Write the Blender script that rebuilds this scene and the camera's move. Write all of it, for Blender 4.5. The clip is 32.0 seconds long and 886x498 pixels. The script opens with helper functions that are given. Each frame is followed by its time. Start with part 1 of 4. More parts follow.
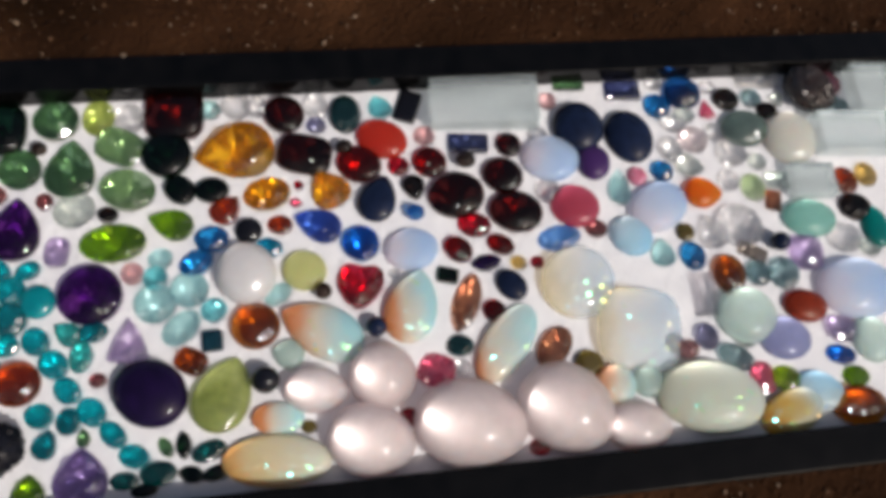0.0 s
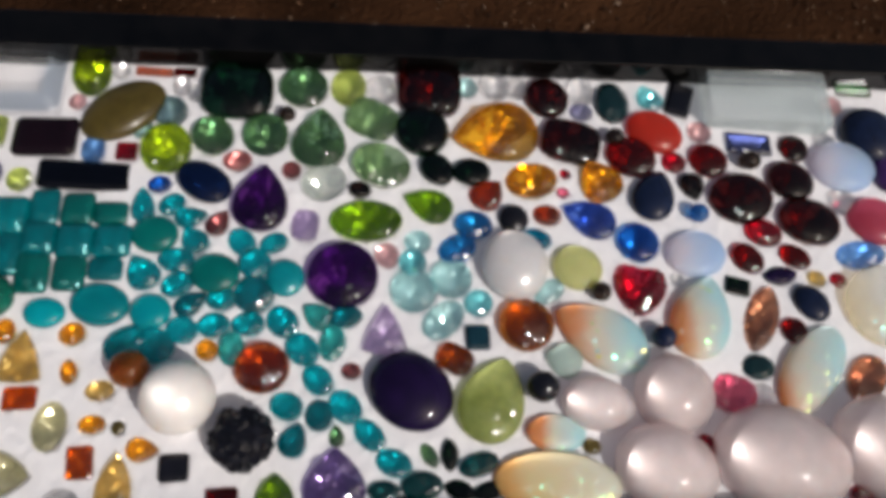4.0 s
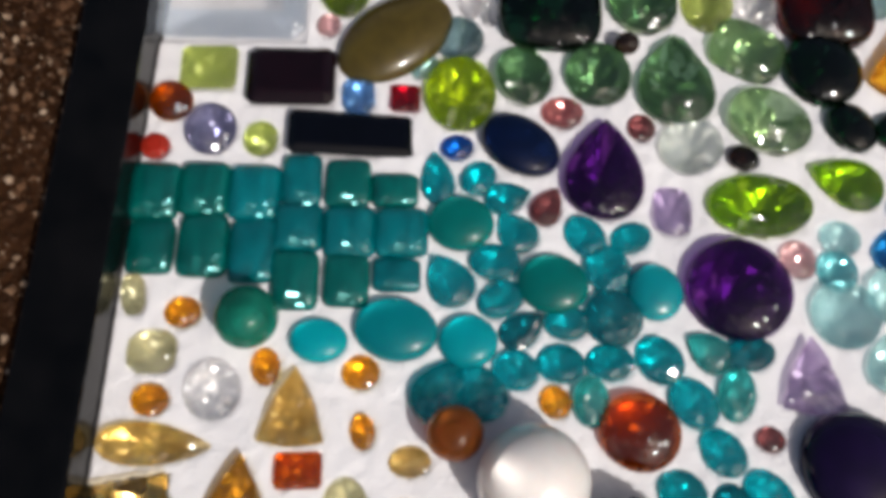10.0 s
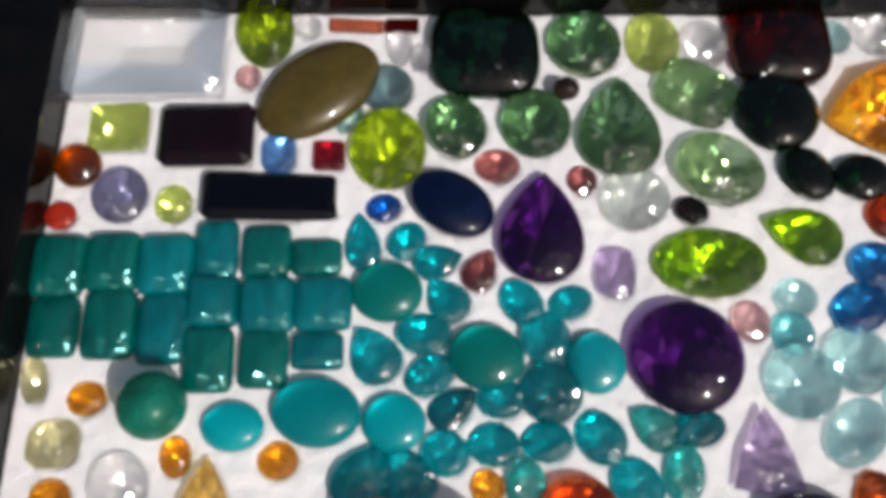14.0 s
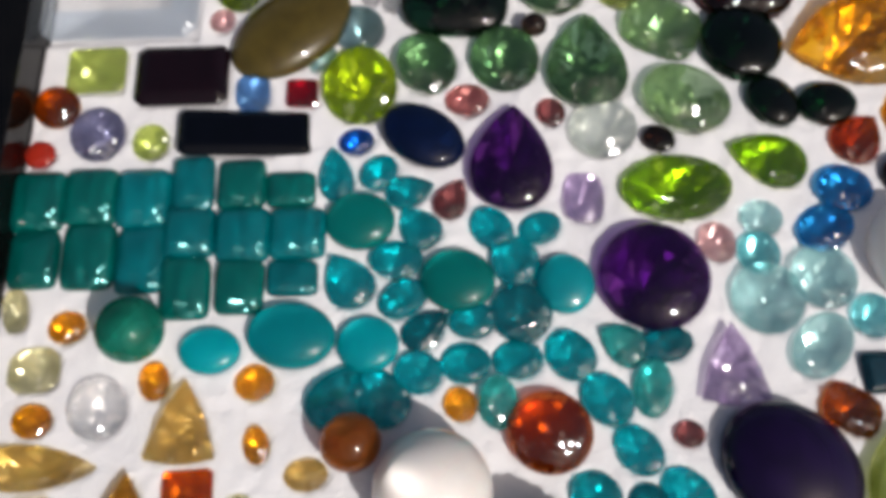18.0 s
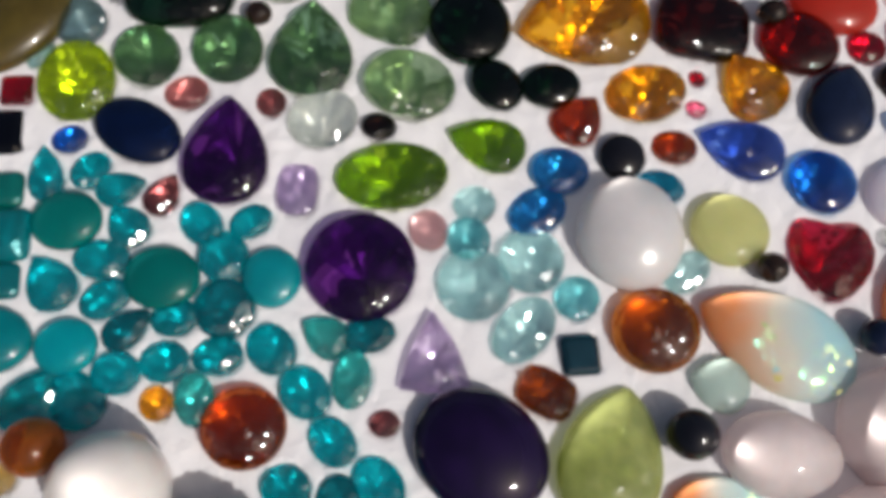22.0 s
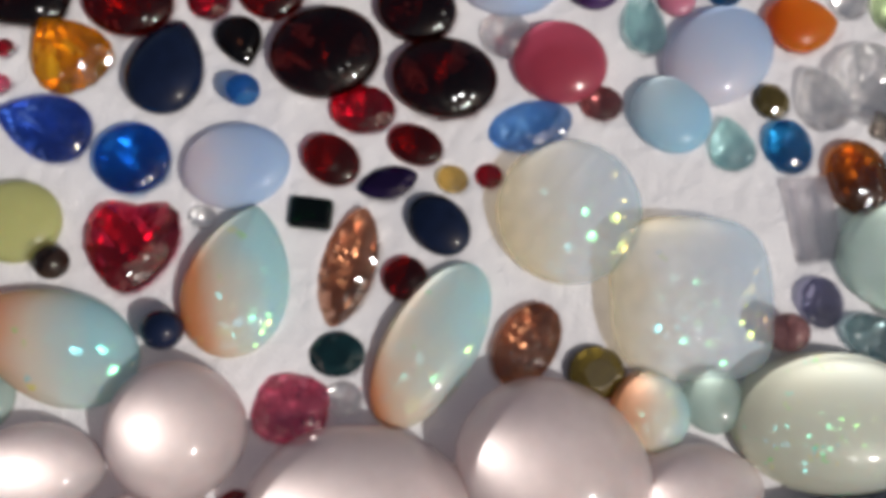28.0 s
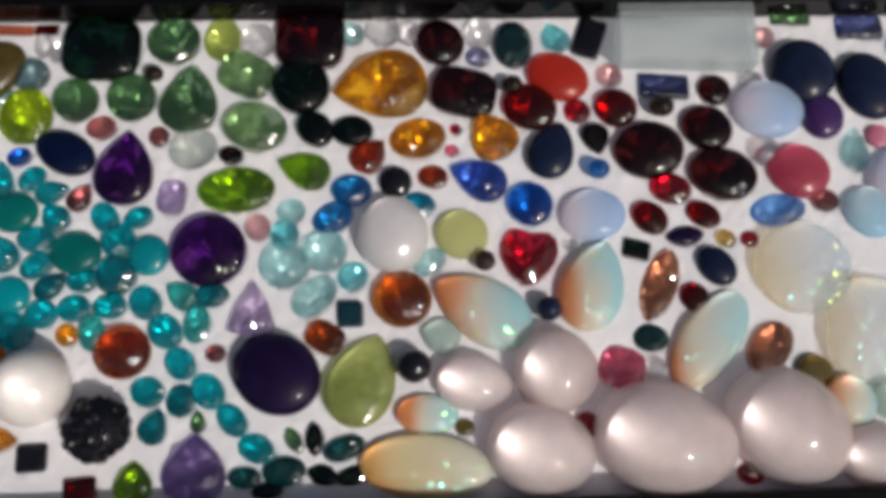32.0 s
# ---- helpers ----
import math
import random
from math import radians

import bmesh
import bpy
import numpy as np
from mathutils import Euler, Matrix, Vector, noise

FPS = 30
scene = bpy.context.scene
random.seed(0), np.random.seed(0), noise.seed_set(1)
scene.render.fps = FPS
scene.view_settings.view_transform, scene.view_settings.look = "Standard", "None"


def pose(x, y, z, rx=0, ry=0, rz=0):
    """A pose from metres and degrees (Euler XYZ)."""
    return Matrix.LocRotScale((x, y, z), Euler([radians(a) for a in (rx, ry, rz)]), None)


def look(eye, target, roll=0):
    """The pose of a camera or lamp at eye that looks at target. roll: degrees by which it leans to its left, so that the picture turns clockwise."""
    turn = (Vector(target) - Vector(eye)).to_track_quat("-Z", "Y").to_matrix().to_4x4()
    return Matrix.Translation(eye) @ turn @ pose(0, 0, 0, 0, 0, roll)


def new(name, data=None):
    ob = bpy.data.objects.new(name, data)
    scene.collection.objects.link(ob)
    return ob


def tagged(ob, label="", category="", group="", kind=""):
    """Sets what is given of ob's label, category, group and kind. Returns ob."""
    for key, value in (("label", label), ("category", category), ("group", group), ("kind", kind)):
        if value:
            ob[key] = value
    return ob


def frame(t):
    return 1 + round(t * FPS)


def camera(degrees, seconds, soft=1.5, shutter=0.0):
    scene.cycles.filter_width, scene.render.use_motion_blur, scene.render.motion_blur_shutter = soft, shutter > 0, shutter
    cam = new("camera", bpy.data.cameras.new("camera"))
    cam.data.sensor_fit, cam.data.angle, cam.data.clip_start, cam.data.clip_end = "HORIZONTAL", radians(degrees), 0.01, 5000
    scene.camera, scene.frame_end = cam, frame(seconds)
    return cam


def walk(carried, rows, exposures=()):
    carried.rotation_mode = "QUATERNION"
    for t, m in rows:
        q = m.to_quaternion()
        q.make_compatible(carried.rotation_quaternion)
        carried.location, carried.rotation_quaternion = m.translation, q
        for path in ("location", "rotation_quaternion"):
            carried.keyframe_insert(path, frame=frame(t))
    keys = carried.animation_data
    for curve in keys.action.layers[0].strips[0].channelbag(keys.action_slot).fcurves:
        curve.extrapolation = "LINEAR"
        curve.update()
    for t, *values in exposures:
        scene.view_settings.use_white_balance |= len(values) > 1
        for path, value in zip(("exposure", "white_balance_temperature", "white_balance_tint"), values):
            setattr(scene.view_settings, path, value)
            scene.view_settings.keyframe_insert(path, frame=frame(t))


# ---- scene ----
cam = camera(58.90, 32.0, soft=5.0)
walk(cam, [
    (0, pose(0.05046, -0.04408, 0.16502, 20.994, -6.373, -6.714)),
    (0.5, pose(0.04472, -0.04462, 0.16219, 21.957, -6.433, -6.609)),
    (1, pose(0.03715, -0.04670, 0.15664, 22.659, -6.703, -5.900)),
    (1.5, pose(0.02945, -0.04590, 0.15154, 22.465, -6.364, -4.674)),
    (2, pose(0.02276, -0.04689, 0.14765, 23.010, -6.846, -4.074)),
    (2.5, pose(0.01692, -0.04604, 0.14315, 23.088, -6.661, -3.144)),
    (3, pose(0.01271, -0.04543, 0.14025, 23.946, -6.105, -2.640)),
    (3.5, pose(0.00876, -0.04648, 0.13817, 25.032, -5.756, -1.731)),
    (5.5, pose(-0.00824, -0.04307, 0.12145, 25.740, -4.424, -1.882)),
    (6, pose(-0.01382, -0.04342, 0.11927, 25.672, -4.147, -0.737)),
    (6.5, pose(-0.01993, -0.04748, 0.11636, 25.326, -3.715, 1.333)),
    (7, pose(-0.02151, -0.04728, 0.11488, 24.255, -3.170, 2.425)),
    (7.5, pose(-0.02594, -0.04686, 0.11008, 23.775, -2.768, 2.446)),
    (8, pose(-0.02908, -0.04200, 0.10609, 22.760, -2.287, 1.940)),
    (8.5, pose(-0.02951, -0.03443, 0.10189, 21.234, -2.495, 1.197)),
    (9, pose(-0.02728, -0.02739, 0.10091, 21.637, -2.223, -0.074)),
    (9.5, pose(-0.02995, -0.02108, 0.09559, 20.797, -1.980, -0.063)),
    (10, pose(-0.03833, -0.01690, 0.09268, 19.844, -1.662, 0.969)),
    (10.5, pose(-0.03827, -0.00890, 0.08916, 18.862, -2.087, -0.070)),
    (11, pose(-0.03459, -0.00436, 0.08717, 19.034, -1.616, 0.318)),
    (11.5, pose(-0.03041, -0.00304, 0.08694, 20.922, -2.692, -0.532)),
    (12, pose(-0.02572, -0.00226, 0.08842, 20.172, -2.478, -1.382)),
    (12.5, pose(-0.02570, -0.00460, 0.08969, 20.497, -2.225, -1.699)),
    (13, pose(-0.02182, -0.00634, 0.08997, 20.502, -1.499, -2.142)),
    (13.5, pose(-0.02524, -0.00554, 0.08927, 19.502, -1.410, -1.375)),
    (15.5, pose(-0.03276, -0.01063, 0.09015, 20.174, 1.143, 1.162)),
    (16, pose(-0.02685, -0.00788, 0.08807, 19.357, 0.041, -0.237)),
    (16.5, pose(-0.02156, -0.00676, 0.08731, 19.639, -0.676, -1.559)),
    (17, pose(-0.01686, -0.01064, 0.08566, 19.599, -0.976, -2.511)),
    (17.5, pose(-0.02091, -0.01517, 0.08669, 20.150, -1.510, -2.501)),
    (18, pose(-0.02547, -0.01598, 0.08808, 20.122, -0.348, -1.452)),
    (18.5, pose(-0.02949, -0.01867, 0.08839, 20.344, 0.053, -0.403)),
    (19, pose(-0.02561, -0.02119, 0.09086, 20.433, 0.137, -0.100)),
    (19.5, pose(-0.02031, -0.02390, 0.09432, 20.778, 0.025, -0.618)),
    (20, pose(-0.01634, -0.02392, 0.09347, 20.650, -0.588, -1.118)),
    (20.5, pose(-0.01066, -0.02496, 0.09242, 19.842, -0.608, -1.300)),
    (21, pose(-0.00248, -0.02207, 0.09316, 18.982, -0.730, -2.535)),
    (21.5, pose(0.00270, -0.02109, 0.09219, 18.933, -1.437, -3.399)),
    (22, pose(0.00614, -0.01481, 0.08900, 18.013, -1.472, -3.857)),
    (22.5, pose(0.00902, -0.00637, 0.08540, 16.889, -1.847, -4.618)),
    (23, pose(0.01480, -0.00006, 0.08378, 16.078, -1.369, -5.746)),
    (23.5, pose(0.02146, 0.00311, 0.08138, 15.055, -0.851, -6.064)),
    (24, pose(0.02823, 0.00651, 0.08082, 15.025, -1.233, -7.096)),
    (24.5, pose(0.03719, 0.00953, 0.08035, 15.292, -0.891, -7.843)),
    (25, pose(0.04354, 0.01517, 0.08069, 12.909, -1.777, -8.747)),
    (25.5, pose(0.04923, 0.01151, 0.07920, 14.337, -1.590, -9.694)),
    (26, pose(0.05691, 0.00702, 0.07907, 14.136, -2.352, -10.562)),
    (26.5, pose(0.06316, 0.00037, 0.07769, 14.419, -2.923, -10.409)),
    (28.5, pose(0.08054, -0.01928, 0.09535, 13.040, -5.967, -9.127)),
    (29, pose(0.07965, -0.02321, 0.10682, 15.365, -5.390, -8.262)),
    (29.5, pose(0.07522, -0.02222, 0.11486, 16.226, -5.492, -6.878)),
    (30, pose(0.06868, -0.02122, 0.11973, 16.870, -5.219, -4.871)),
    (30.5, pose(0.06213, -0.02439, 0.12630, 18.051, -4.697, -4.024)),
    (31, pose(0.05181, -0.02811, 0.12849, 17.872, -4.085, -3.091)),
    (31.5, pose(0.04284, -0.03046, 0.12760, 18.129, -2.737, -2.425)),
    (32, pose(0.03523, -0.03063, 0.13337, 17.632, -2.135, -1.983)),
], exposures=[(0, -0.06), (2, -0.14), (6, -0.14), (9, -0.02), (12, 0.11), (15.5, 0.06), (17, 0.03), (20, -0.04), (21, -0.09), (23, -0.06), (24, -0.07), (25, 0.06), (26.3, -0.01), (28.5, -0.46), (29, -0.48), (30, -0.46), (32, -0.31)])

def part(name, bm, mat, parent=None, label="", smooth=False):
    """Link a bmesh as one mesh object, under parent where given."""
    me = bpy.data.meshes.new(name)
    bm.to_mesh(me)
    bm.free()
    if smooth:
        me.polygons.foreach_set("use_smooth", [True] * len(me.polygons))
    me.materials.append(mat)
    ob = new(name, me)
    ob.parent = parent
    return tagged(ob, label)


# ---- light ----
SUN_TO = Vector((0.68, -0.76, 1.0)).normalized()
world = bpy.data.worlds.new("sky")
scene.world = world
world.use_nodes = True
wn = world.node_tree
sky = wn.nodes.new("ShaderNodeTexSky")
sky.sky_type, sky.sun_disc = "NISHITA", False
sky.dust_density, sky.ozone_density = 5.0, 0.4
sky.sun_elevation = math.asin(SUN_TO.z)
sky.sun_rotation = math.atan2(SUN_TO.x, SUN_TO.y)
wn.links.new(sky.outputs["Color"], wn.nodes["Background"].inputs["Color"])
wn.nodes["Background"].inputs["Strength"].default_value = 0.06
lamp = bpy.data.lights.new("sun", "SUN")
lamp.energy, lamp.angle, lamp.color = 3.15, radians(0.53), (1.0, 0.96, 0.92)
sun = new("sun", lamp)
sun.matrix_world = look(SUN_TO * 2, (0, 0, 0))


# ---- materials ----
def nodes_of(name):
    m = bpy.data.materials.new(name)
    m.use_nodes = True
    t = m.node_tree
    return m, t, t.nodes["Principled BSDF"], t.nodes["Material Output"]


def add(t, kind, **inputs):
    n = t.nodes.new(kind)
    for key, value in inputs.items():
        n.inputs[key.replace("_", " ")].default_value = value
    return n


def noise_on(t, scale, detail=3.0, stretch=None, seeded=True):
    """Noise in object space, shifted for each object."""
    co = t.nodes.new("ShaderNodeTexCoord")
    n = add(t, "ShaderNodeTexNoise", Scale=scale, Detail=detail)
    n.noise_dimensions = "4D"
    src = co.outputs["Object"]
    if stretch:
        mp = add(t, "ShaderNodeMapping", Scale=stretch)
        t.links.new(src, mp.inputs["Vector"])
        src = mp.outputs["Vector"]
    t.links.new(src, n.inputs["Vector"])
    if seeded:
        info = t.nodes.new("ShaderNodeObjectInfo")
        k = t.nodes.new("ShaderNodeMath")
        k.operation = "MULTIPLY"
        k.inputs[1].default_value = 37.0
        t.links.new(info.outputs["Random"], k.inputs[0])
        t.links.new(k.outputs[0], n.inputs["W"])
    return n


def ramp(t, fac, *stops):
    r = t.nodes.new("ShaderNodeValToRGB")
    e = r.color_ramp.elements
    while len(e) < len(stops):
        e.new(0.5)
    for el, (pos, col) in zip(e, stops):
        el.position, el.color = pos, (*col, 1)
    t.links.new(fac, r.inputs["Fac"])
    return r.outputs["Color"]


def scaled(c, k):
    return tuple(min(1.0, v * k) for v in c)


def with_added_sheen(t, p, colour, amount, rough=0.43, bend=(-0.55, 0.0, 0.0)):
    """Gloss added on bent normals, in place of light thrown back by the hollow inner side of a stone's far wall: a soft
    sheen across from the sun.
    """
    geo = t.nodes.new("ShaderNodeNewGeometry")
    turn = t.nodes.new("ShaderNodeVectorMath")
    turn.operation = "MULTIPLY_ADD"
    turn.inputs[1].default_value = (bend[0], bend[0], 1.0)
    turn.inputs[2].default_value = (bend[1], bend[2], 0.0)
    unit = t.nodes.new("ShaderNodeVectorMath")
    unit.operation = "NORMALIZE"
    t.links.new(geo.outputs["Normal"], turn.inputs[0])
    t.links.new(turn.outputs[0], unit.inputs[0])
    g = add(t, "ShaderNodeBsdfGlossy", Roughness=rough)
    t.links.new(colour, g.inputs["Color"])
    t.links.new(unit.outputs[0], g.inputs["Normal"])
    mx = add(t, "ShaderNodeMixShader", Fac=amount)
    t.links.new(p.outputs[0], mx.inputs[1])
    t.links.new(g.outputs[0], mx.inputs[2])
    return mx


def with_glints(t, p, colour, amount, rough, spread, size=1700.0):
    """Small planes of many tilts in the stone, each of which flashes when it turns the sun towards the eye."""
    co = t.nodes.new("ShaderNodeTexCoord")
    v = add(t, "ShaderNodeTexVoronoi", Scale=size)
    t.links.new(co.outputs["Object"], v.inputs["Vector"])
    tilt = t.nodes.new("ShaderNodeVectorMath")
    tilt.operation = "MULTIPLY_ADD"
    tilt.inputs[1].default_value = (spread, spread, spread)
    tilt.inputs[2].default_value = (-spread / 2, -spread / 2, -spread / 2)
    t.links.new(v.outputs["Color"], tilt.inputs[0])
    geo = t.nodes.new("ShaderNodeNewGeometry")
    both = t.nodes.new("ShaderNodeVectorMath")
    both.operation = "ADD"
    t.links.new(geo.outputs["Normal"], both.inputs[0])
    t.links.new(tilt.outputs[0], both.inputs[1])
    unit = t.nodes.new("ShaderNodeVectorMath")
    unit.operation = "NORMALIZE"
    t.links.new(both.outputs[0], unit.inputs[0])
    g = add(t, "ShaderNodeBsdfGlossy", Roughness=rough)
    if isinstance(colour, tuple):
        g.inputs["Color"].default_value = (*colour, 1)
    else:
        t.links.new(colour, g.inputs["Color"])
    t.links.new(unit.outputs[0], g.inputs["Normal"])
    mx = add(t, "ShaderNodeMixShader", Fac=amount)
    t.links.new(p.outputs[0], mx.inputs[1])
    t.links.new(g.outputs[0], mx.inputs[2])
    return mx


def gem_material(name, colour, trans=0.6, clear=0.25, rough=0.04, sss=0.0, ior=1.6, coat=0.0, inclusions=0.35, stretch=None, bumps=0.0, metal=0.0, coat_rough=0.045, glow=0.0, glints=None, bend=(-0.55, 0.0, 0.0)):
    """A polished stone. trans: how far light bends through it; clear: how far it passes straight on, tinted."""
    colour = tuple(colour)
    m, t, p, out = nodes_of(name)
    n = noise_on(t, 420, 4, stretch)
    col = ramp(t, n.outputs["Fac"], (0.30, scaled(colour, 1 - inclusions)), (0.55, colour), (0.78, scaled(colour, 1 + inclusions)))
    info = t.nodes.new("ShaderNodeObjectInfo")
    hsv = t.nodes.new("ShaderNodeHueSaturation")
    vary = add(t, "ShaderNodeMapRange", To_Min=0.82, To_Max=1.2)
    t.links.new(info.outputs["Random"], vary.inputs["Value"])
    t.links.new(vary.outputs["Result"], hsv.inputs["Value"])
    t.links.new(col, hsv.inputs["Color"])
    t.links.new(hsv.outputs["Color"], p.inputs["Base Color"])
    p.inputs["Roughness"].default_value = rough
    p.inputs["IOR"].default_value = ior
    p.inputs["Transmission Weight"].default_value = trans
    p.inputs["Coat Weight"].default_value = coat
    p.inputs["Coat Roughness"].default_value = coat_rough
    p.inputs["Coat IOR"].default_value = 2.2 if coat_rough > 0.1 else 1.55
    p.inputs["Metallic"].default_value = metal
    if sss:
        p.inputs["Specular IOR Level"].default_value = 0.1
        p.inputs["Subsurface Weight"].default_value = sss
        p.inputs["Subsurface Radius"].default_value = (1, 0.8, 0.7)
        p.inputs["Subsurface Scale"].default_value = 0.004
    fine = noise_on(t, 1500, 2)
    b = add(t, "ShaderNodeBump", Strength=0.04 + bumps, Distance=0.0001)
    t.links.new(fine.outputs["Fac"], b.inputs["Height"])
    t.links.new(b.outputs["Normal"], p.inputs["Normal"])
    # glow: share of the added sheen that stands in for light inside the stone
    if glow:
        p = with_added_sheen(t, p, hsv.outputs["Color"], glow, bend=bend)
    if glints:
        p = with_glints(t, p, *glints)
    if glints or glow:
        t.links.new(p.outputs[0], out.inputs["Surface"])
    if clear:
        tr = add(t, "ShaderNodeBsdfTransparent", Color=(*[v ** 0.6 for v in colour], 1))
        mx = add(t, "ShaderNodeMixShader", Fac=clear)
        t.links.new(p.outputs[0], mx.inputs[1])
        t.links.new(tr.outputs[0], mx.inputs[2])
        t.links.new(mx.outputs[0], out.inputs["Surface"])
    return m


def opal_material(name, warm, pale, cool, flecks=0.76, clear=0.0, uneven=0.0, grain=1150.0, play=0.16):
    """Milky stone whose body runs from a warm to a cool tint, with scattered flecks of spectral colour."""
    m, t, p, out = nodes_of(name)
    co = t.nodes.new("ShaderNodeTexCoord")
    split = t.nodes.new("ShaderNodeSeparateXYZ")
    t.links.new(co.outputs["Generated"], split.inputs[0])
    soft = noise_on(t, 90, 2)
    mix = t.nodes.new("ShaderNodeMath")
    mix.operation = "ADD"
    t.links.new(split.outputs["X"], mix.inputs[0])
    t.links.new(soft.outputs["Fac"], mix.inputs[1])
    half = t.nodes.new("ShaderNodeMath")
    half.operation = "MULTIPLY"
    half.inputs[1].default_value = 0.5
    t.links.new(mix.outputs[0], half.inputs[0])
    body = ramp(t, half.outputs[0], (0.30, warm), (0.46, pale), (0.66, cool))
    v = add(t, "ShaderNodeTexVoronoi", Scale=grain)
    t.links.new(co.outputs["Object"], v.inputs["Vector"])
    sep = t.nodes.new("ShaderNodeSeparateColor")
    t.links.new(v.outputs["Color"], sep.inputs[0])
    hue = t.nodes.new("ShaderNodeHueSaturation")
    hue.inputs["Color"].default_value = (0.22, 1.0, 0.66, 1)
    spread = add(t, "ShaderNodeMapRange", To_Min=0.16, To_Max=0.64)
    t.links.new(sep.outputs[0], spread.inputs["Value"])
    t.links.new(spread.outputs["Result"], hue.inputs["Hue"])
    zone = noise_on(t, 260, 2)
    prod = t.nodes.new("ShaderNodeMath")
    prod.operation = "MULTIPLY"
    t.links.new(zone.outputs["Fac"], prod.inputs[0])
    t.links.new(sep.outputs[1], prod.inputs[1])
    step = add(t, "ShaderNodeMapRange", From_Min=flecks - 0.18, From_Max=flecks - 0.04)
    t.links.new(prod.outputs[0], step.inputs["Value"])
    both = t.nodes.new("ShaderNodeMix")
    both.data_type = "RGBA"
    t.links.new(step.outputs["Result"], both.inputs["Factor"])
    t.links.new(body, both.inputs[6])
    t.links.new(hue.outputs["Color"], both.inputs[7])
    t.links.new(both.outputs[2], p.inputs["Base Color"])
    p.inputs["Roughness"].default_value = 0.32
    p.inputs["Specular IOR Level"].default_value = 0.1
    p.inputs["Coat Weight"].default_value = 1.0
    p.inputs["Transmission Weight"].default_value = 0.12
    p.inputs["Subsurface Weight"].default_value = 0.7
    p.inputs["Subsurface Radius"].default_value = (1, 0.8, 0.7)
    p.inputs["Subsurface Scale"].default_value = 0.002
    if uneven:
        swell = noise_on(t, 330, 2)
        b = add(t, "ShaderNodeBump", Strength=uneven, Distance=0.001)
        t.links.new(swell.outputs["Fac"], b.inputs["Height"])
        t.links.new(b.outputs["Normal"], p.inputs["Coat Normal"])
    # the body's inner sheen is an added gloss on bent normals
    whole = with_glints(t, with_added_sheen(t, p, both.outputs[2], 0.22), hue.outputs["Color"], play, 0.2, 0.9, grain)
    if clear:
        tr = t.nodes.new("ShaderNodeBsdfTransparent")
        mx = add(t, "ShaderNodeMixShader", Fac=clear)
        t.links.new(body, tr.inputs["Color"])
        t.links.new(whole.outputs[0], mx.inputs[1])
        t.links.new(tr.outputs[0], mx.inputs[2])
        whole = mx
    t.links.new(whole.outputs[0], out.inputs["Surface"])
    return m


# key: (words for the label, material of a solid stone, of a cut stone's crown, of its pavilion)
STONE = {}
CLOUDY = set()


def stone(key, words, colour, trans, clear, mirror=None, cloudy=False, back=0.22, through_share=0.58, leak=None, flash=None, glitter=None, **kw):
    if cloudy:
        CLOUDY.add(key)
        # full of fine silk: the light spreads inside, so that the whole stone shines in its colour
        STONE[key] = (
            words,
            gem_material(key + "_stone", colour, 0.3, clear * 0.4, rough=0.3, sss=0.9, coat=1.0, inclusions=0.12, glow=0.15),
            gem_material(key + "_crown", colour, 0.85, 0.45, rough=0.09, inclusions=0.15, bumps=0.05, glints=((1, 1, 1), 0.07, 0.10, 0.5, 1900.0)),
            gem_material(key + "_pavilion", colour, 0.3, 0.1, rough=0.2, inclusions=0.35, metal=0.35, glints=(tuple(min(1.0, 1.5 * v ** 0.6) for v in colour), 0.25, 0.2, 0.7, 1250.0)))
        return
    if trans < 0.7:
        body = gem_material(key + "_stone", colour, trans, clear, **kw)
        STONE[key] = (words, body, body, body)
        return
    lit = tuple(min(0.97, 1.3 * v ** 0.88) for v in colour)
    pale, icy = min(colour) > 0.2, min(colour) > 0.5
    mirror = mirror if mirror is not None else 0.5 if pale else 0.7
    STONE[key] = (
        words,
        gem_material(key + "_stone", lit, 0.75, 0.3, rough=0.05, glow=0.07, **kw),
        gem_material(key + "_crown", lit, 0.98, max(through_share, 0.64) if icy else through_share, rough=0.07, inclusions=0.1, ior=1.62, bumps=0.05, glints=((1, 1, 1), 0.08 if max(colour) > 0.2 else 0.025, 0.10, 0.55, 1900.0)),
        gem_material(key + "_pavilion", lit, 0.4 if icy else 1.0 if pale else 0.85, leak if leak is not None else 0.40 if pale else 0.26, rough=back * 0.75, inclusions=kw.get("inclusions", 0.6), ior=1.62, metal=min(mirror, 0.3) if icy else mirror,
                     glints=(flash or tuple(min(1.0, 1.6 * v ** 0.6) for v in lit), glitter if glitter is not None else 0.5 if pale else 0.4, 0.15 if pale else 0.22, 0.9 if pale else 0.75, 1000.0)))


stone("teal", "bright teal", (0.0, 0.55, 0.61), 0.75, 0.3, cloudy=True)
stone("teald", "deep teal", (0.0, 0.36, 0.41), 0.75, 0.25, cloudy=True)
stone("teald2", "dark blue-green", (0.01, 0.06, 0.09), 0.5, 0.1)
stone("tealg", "green-teal", (0.00, 0.34, 0.31), 0.3, 0.36, rough=0.3, sss=0.9, coat=1.0, inclusions=0.06, glow=0.28)
stone("tealdk", "dark blue-green teal", (0.0, 0.17, 0.17), 0.75, 0.25, cloudy=True)
stone("tealp", "pale teal", (0.13, 0.62, 0.60), 0.8, 0.4, cloudy=True)
stone("tealbk", "blackish teal", (0.01, 0.045, 0.05), 0.5, 0.1)
stone("turq", "turquoise-teal", (0.00, 0.55, 0.61), 0.3, 0.34, rough=0.3, sss=0.9, coat=1.0, inclusions=0.06, glow=0.28)
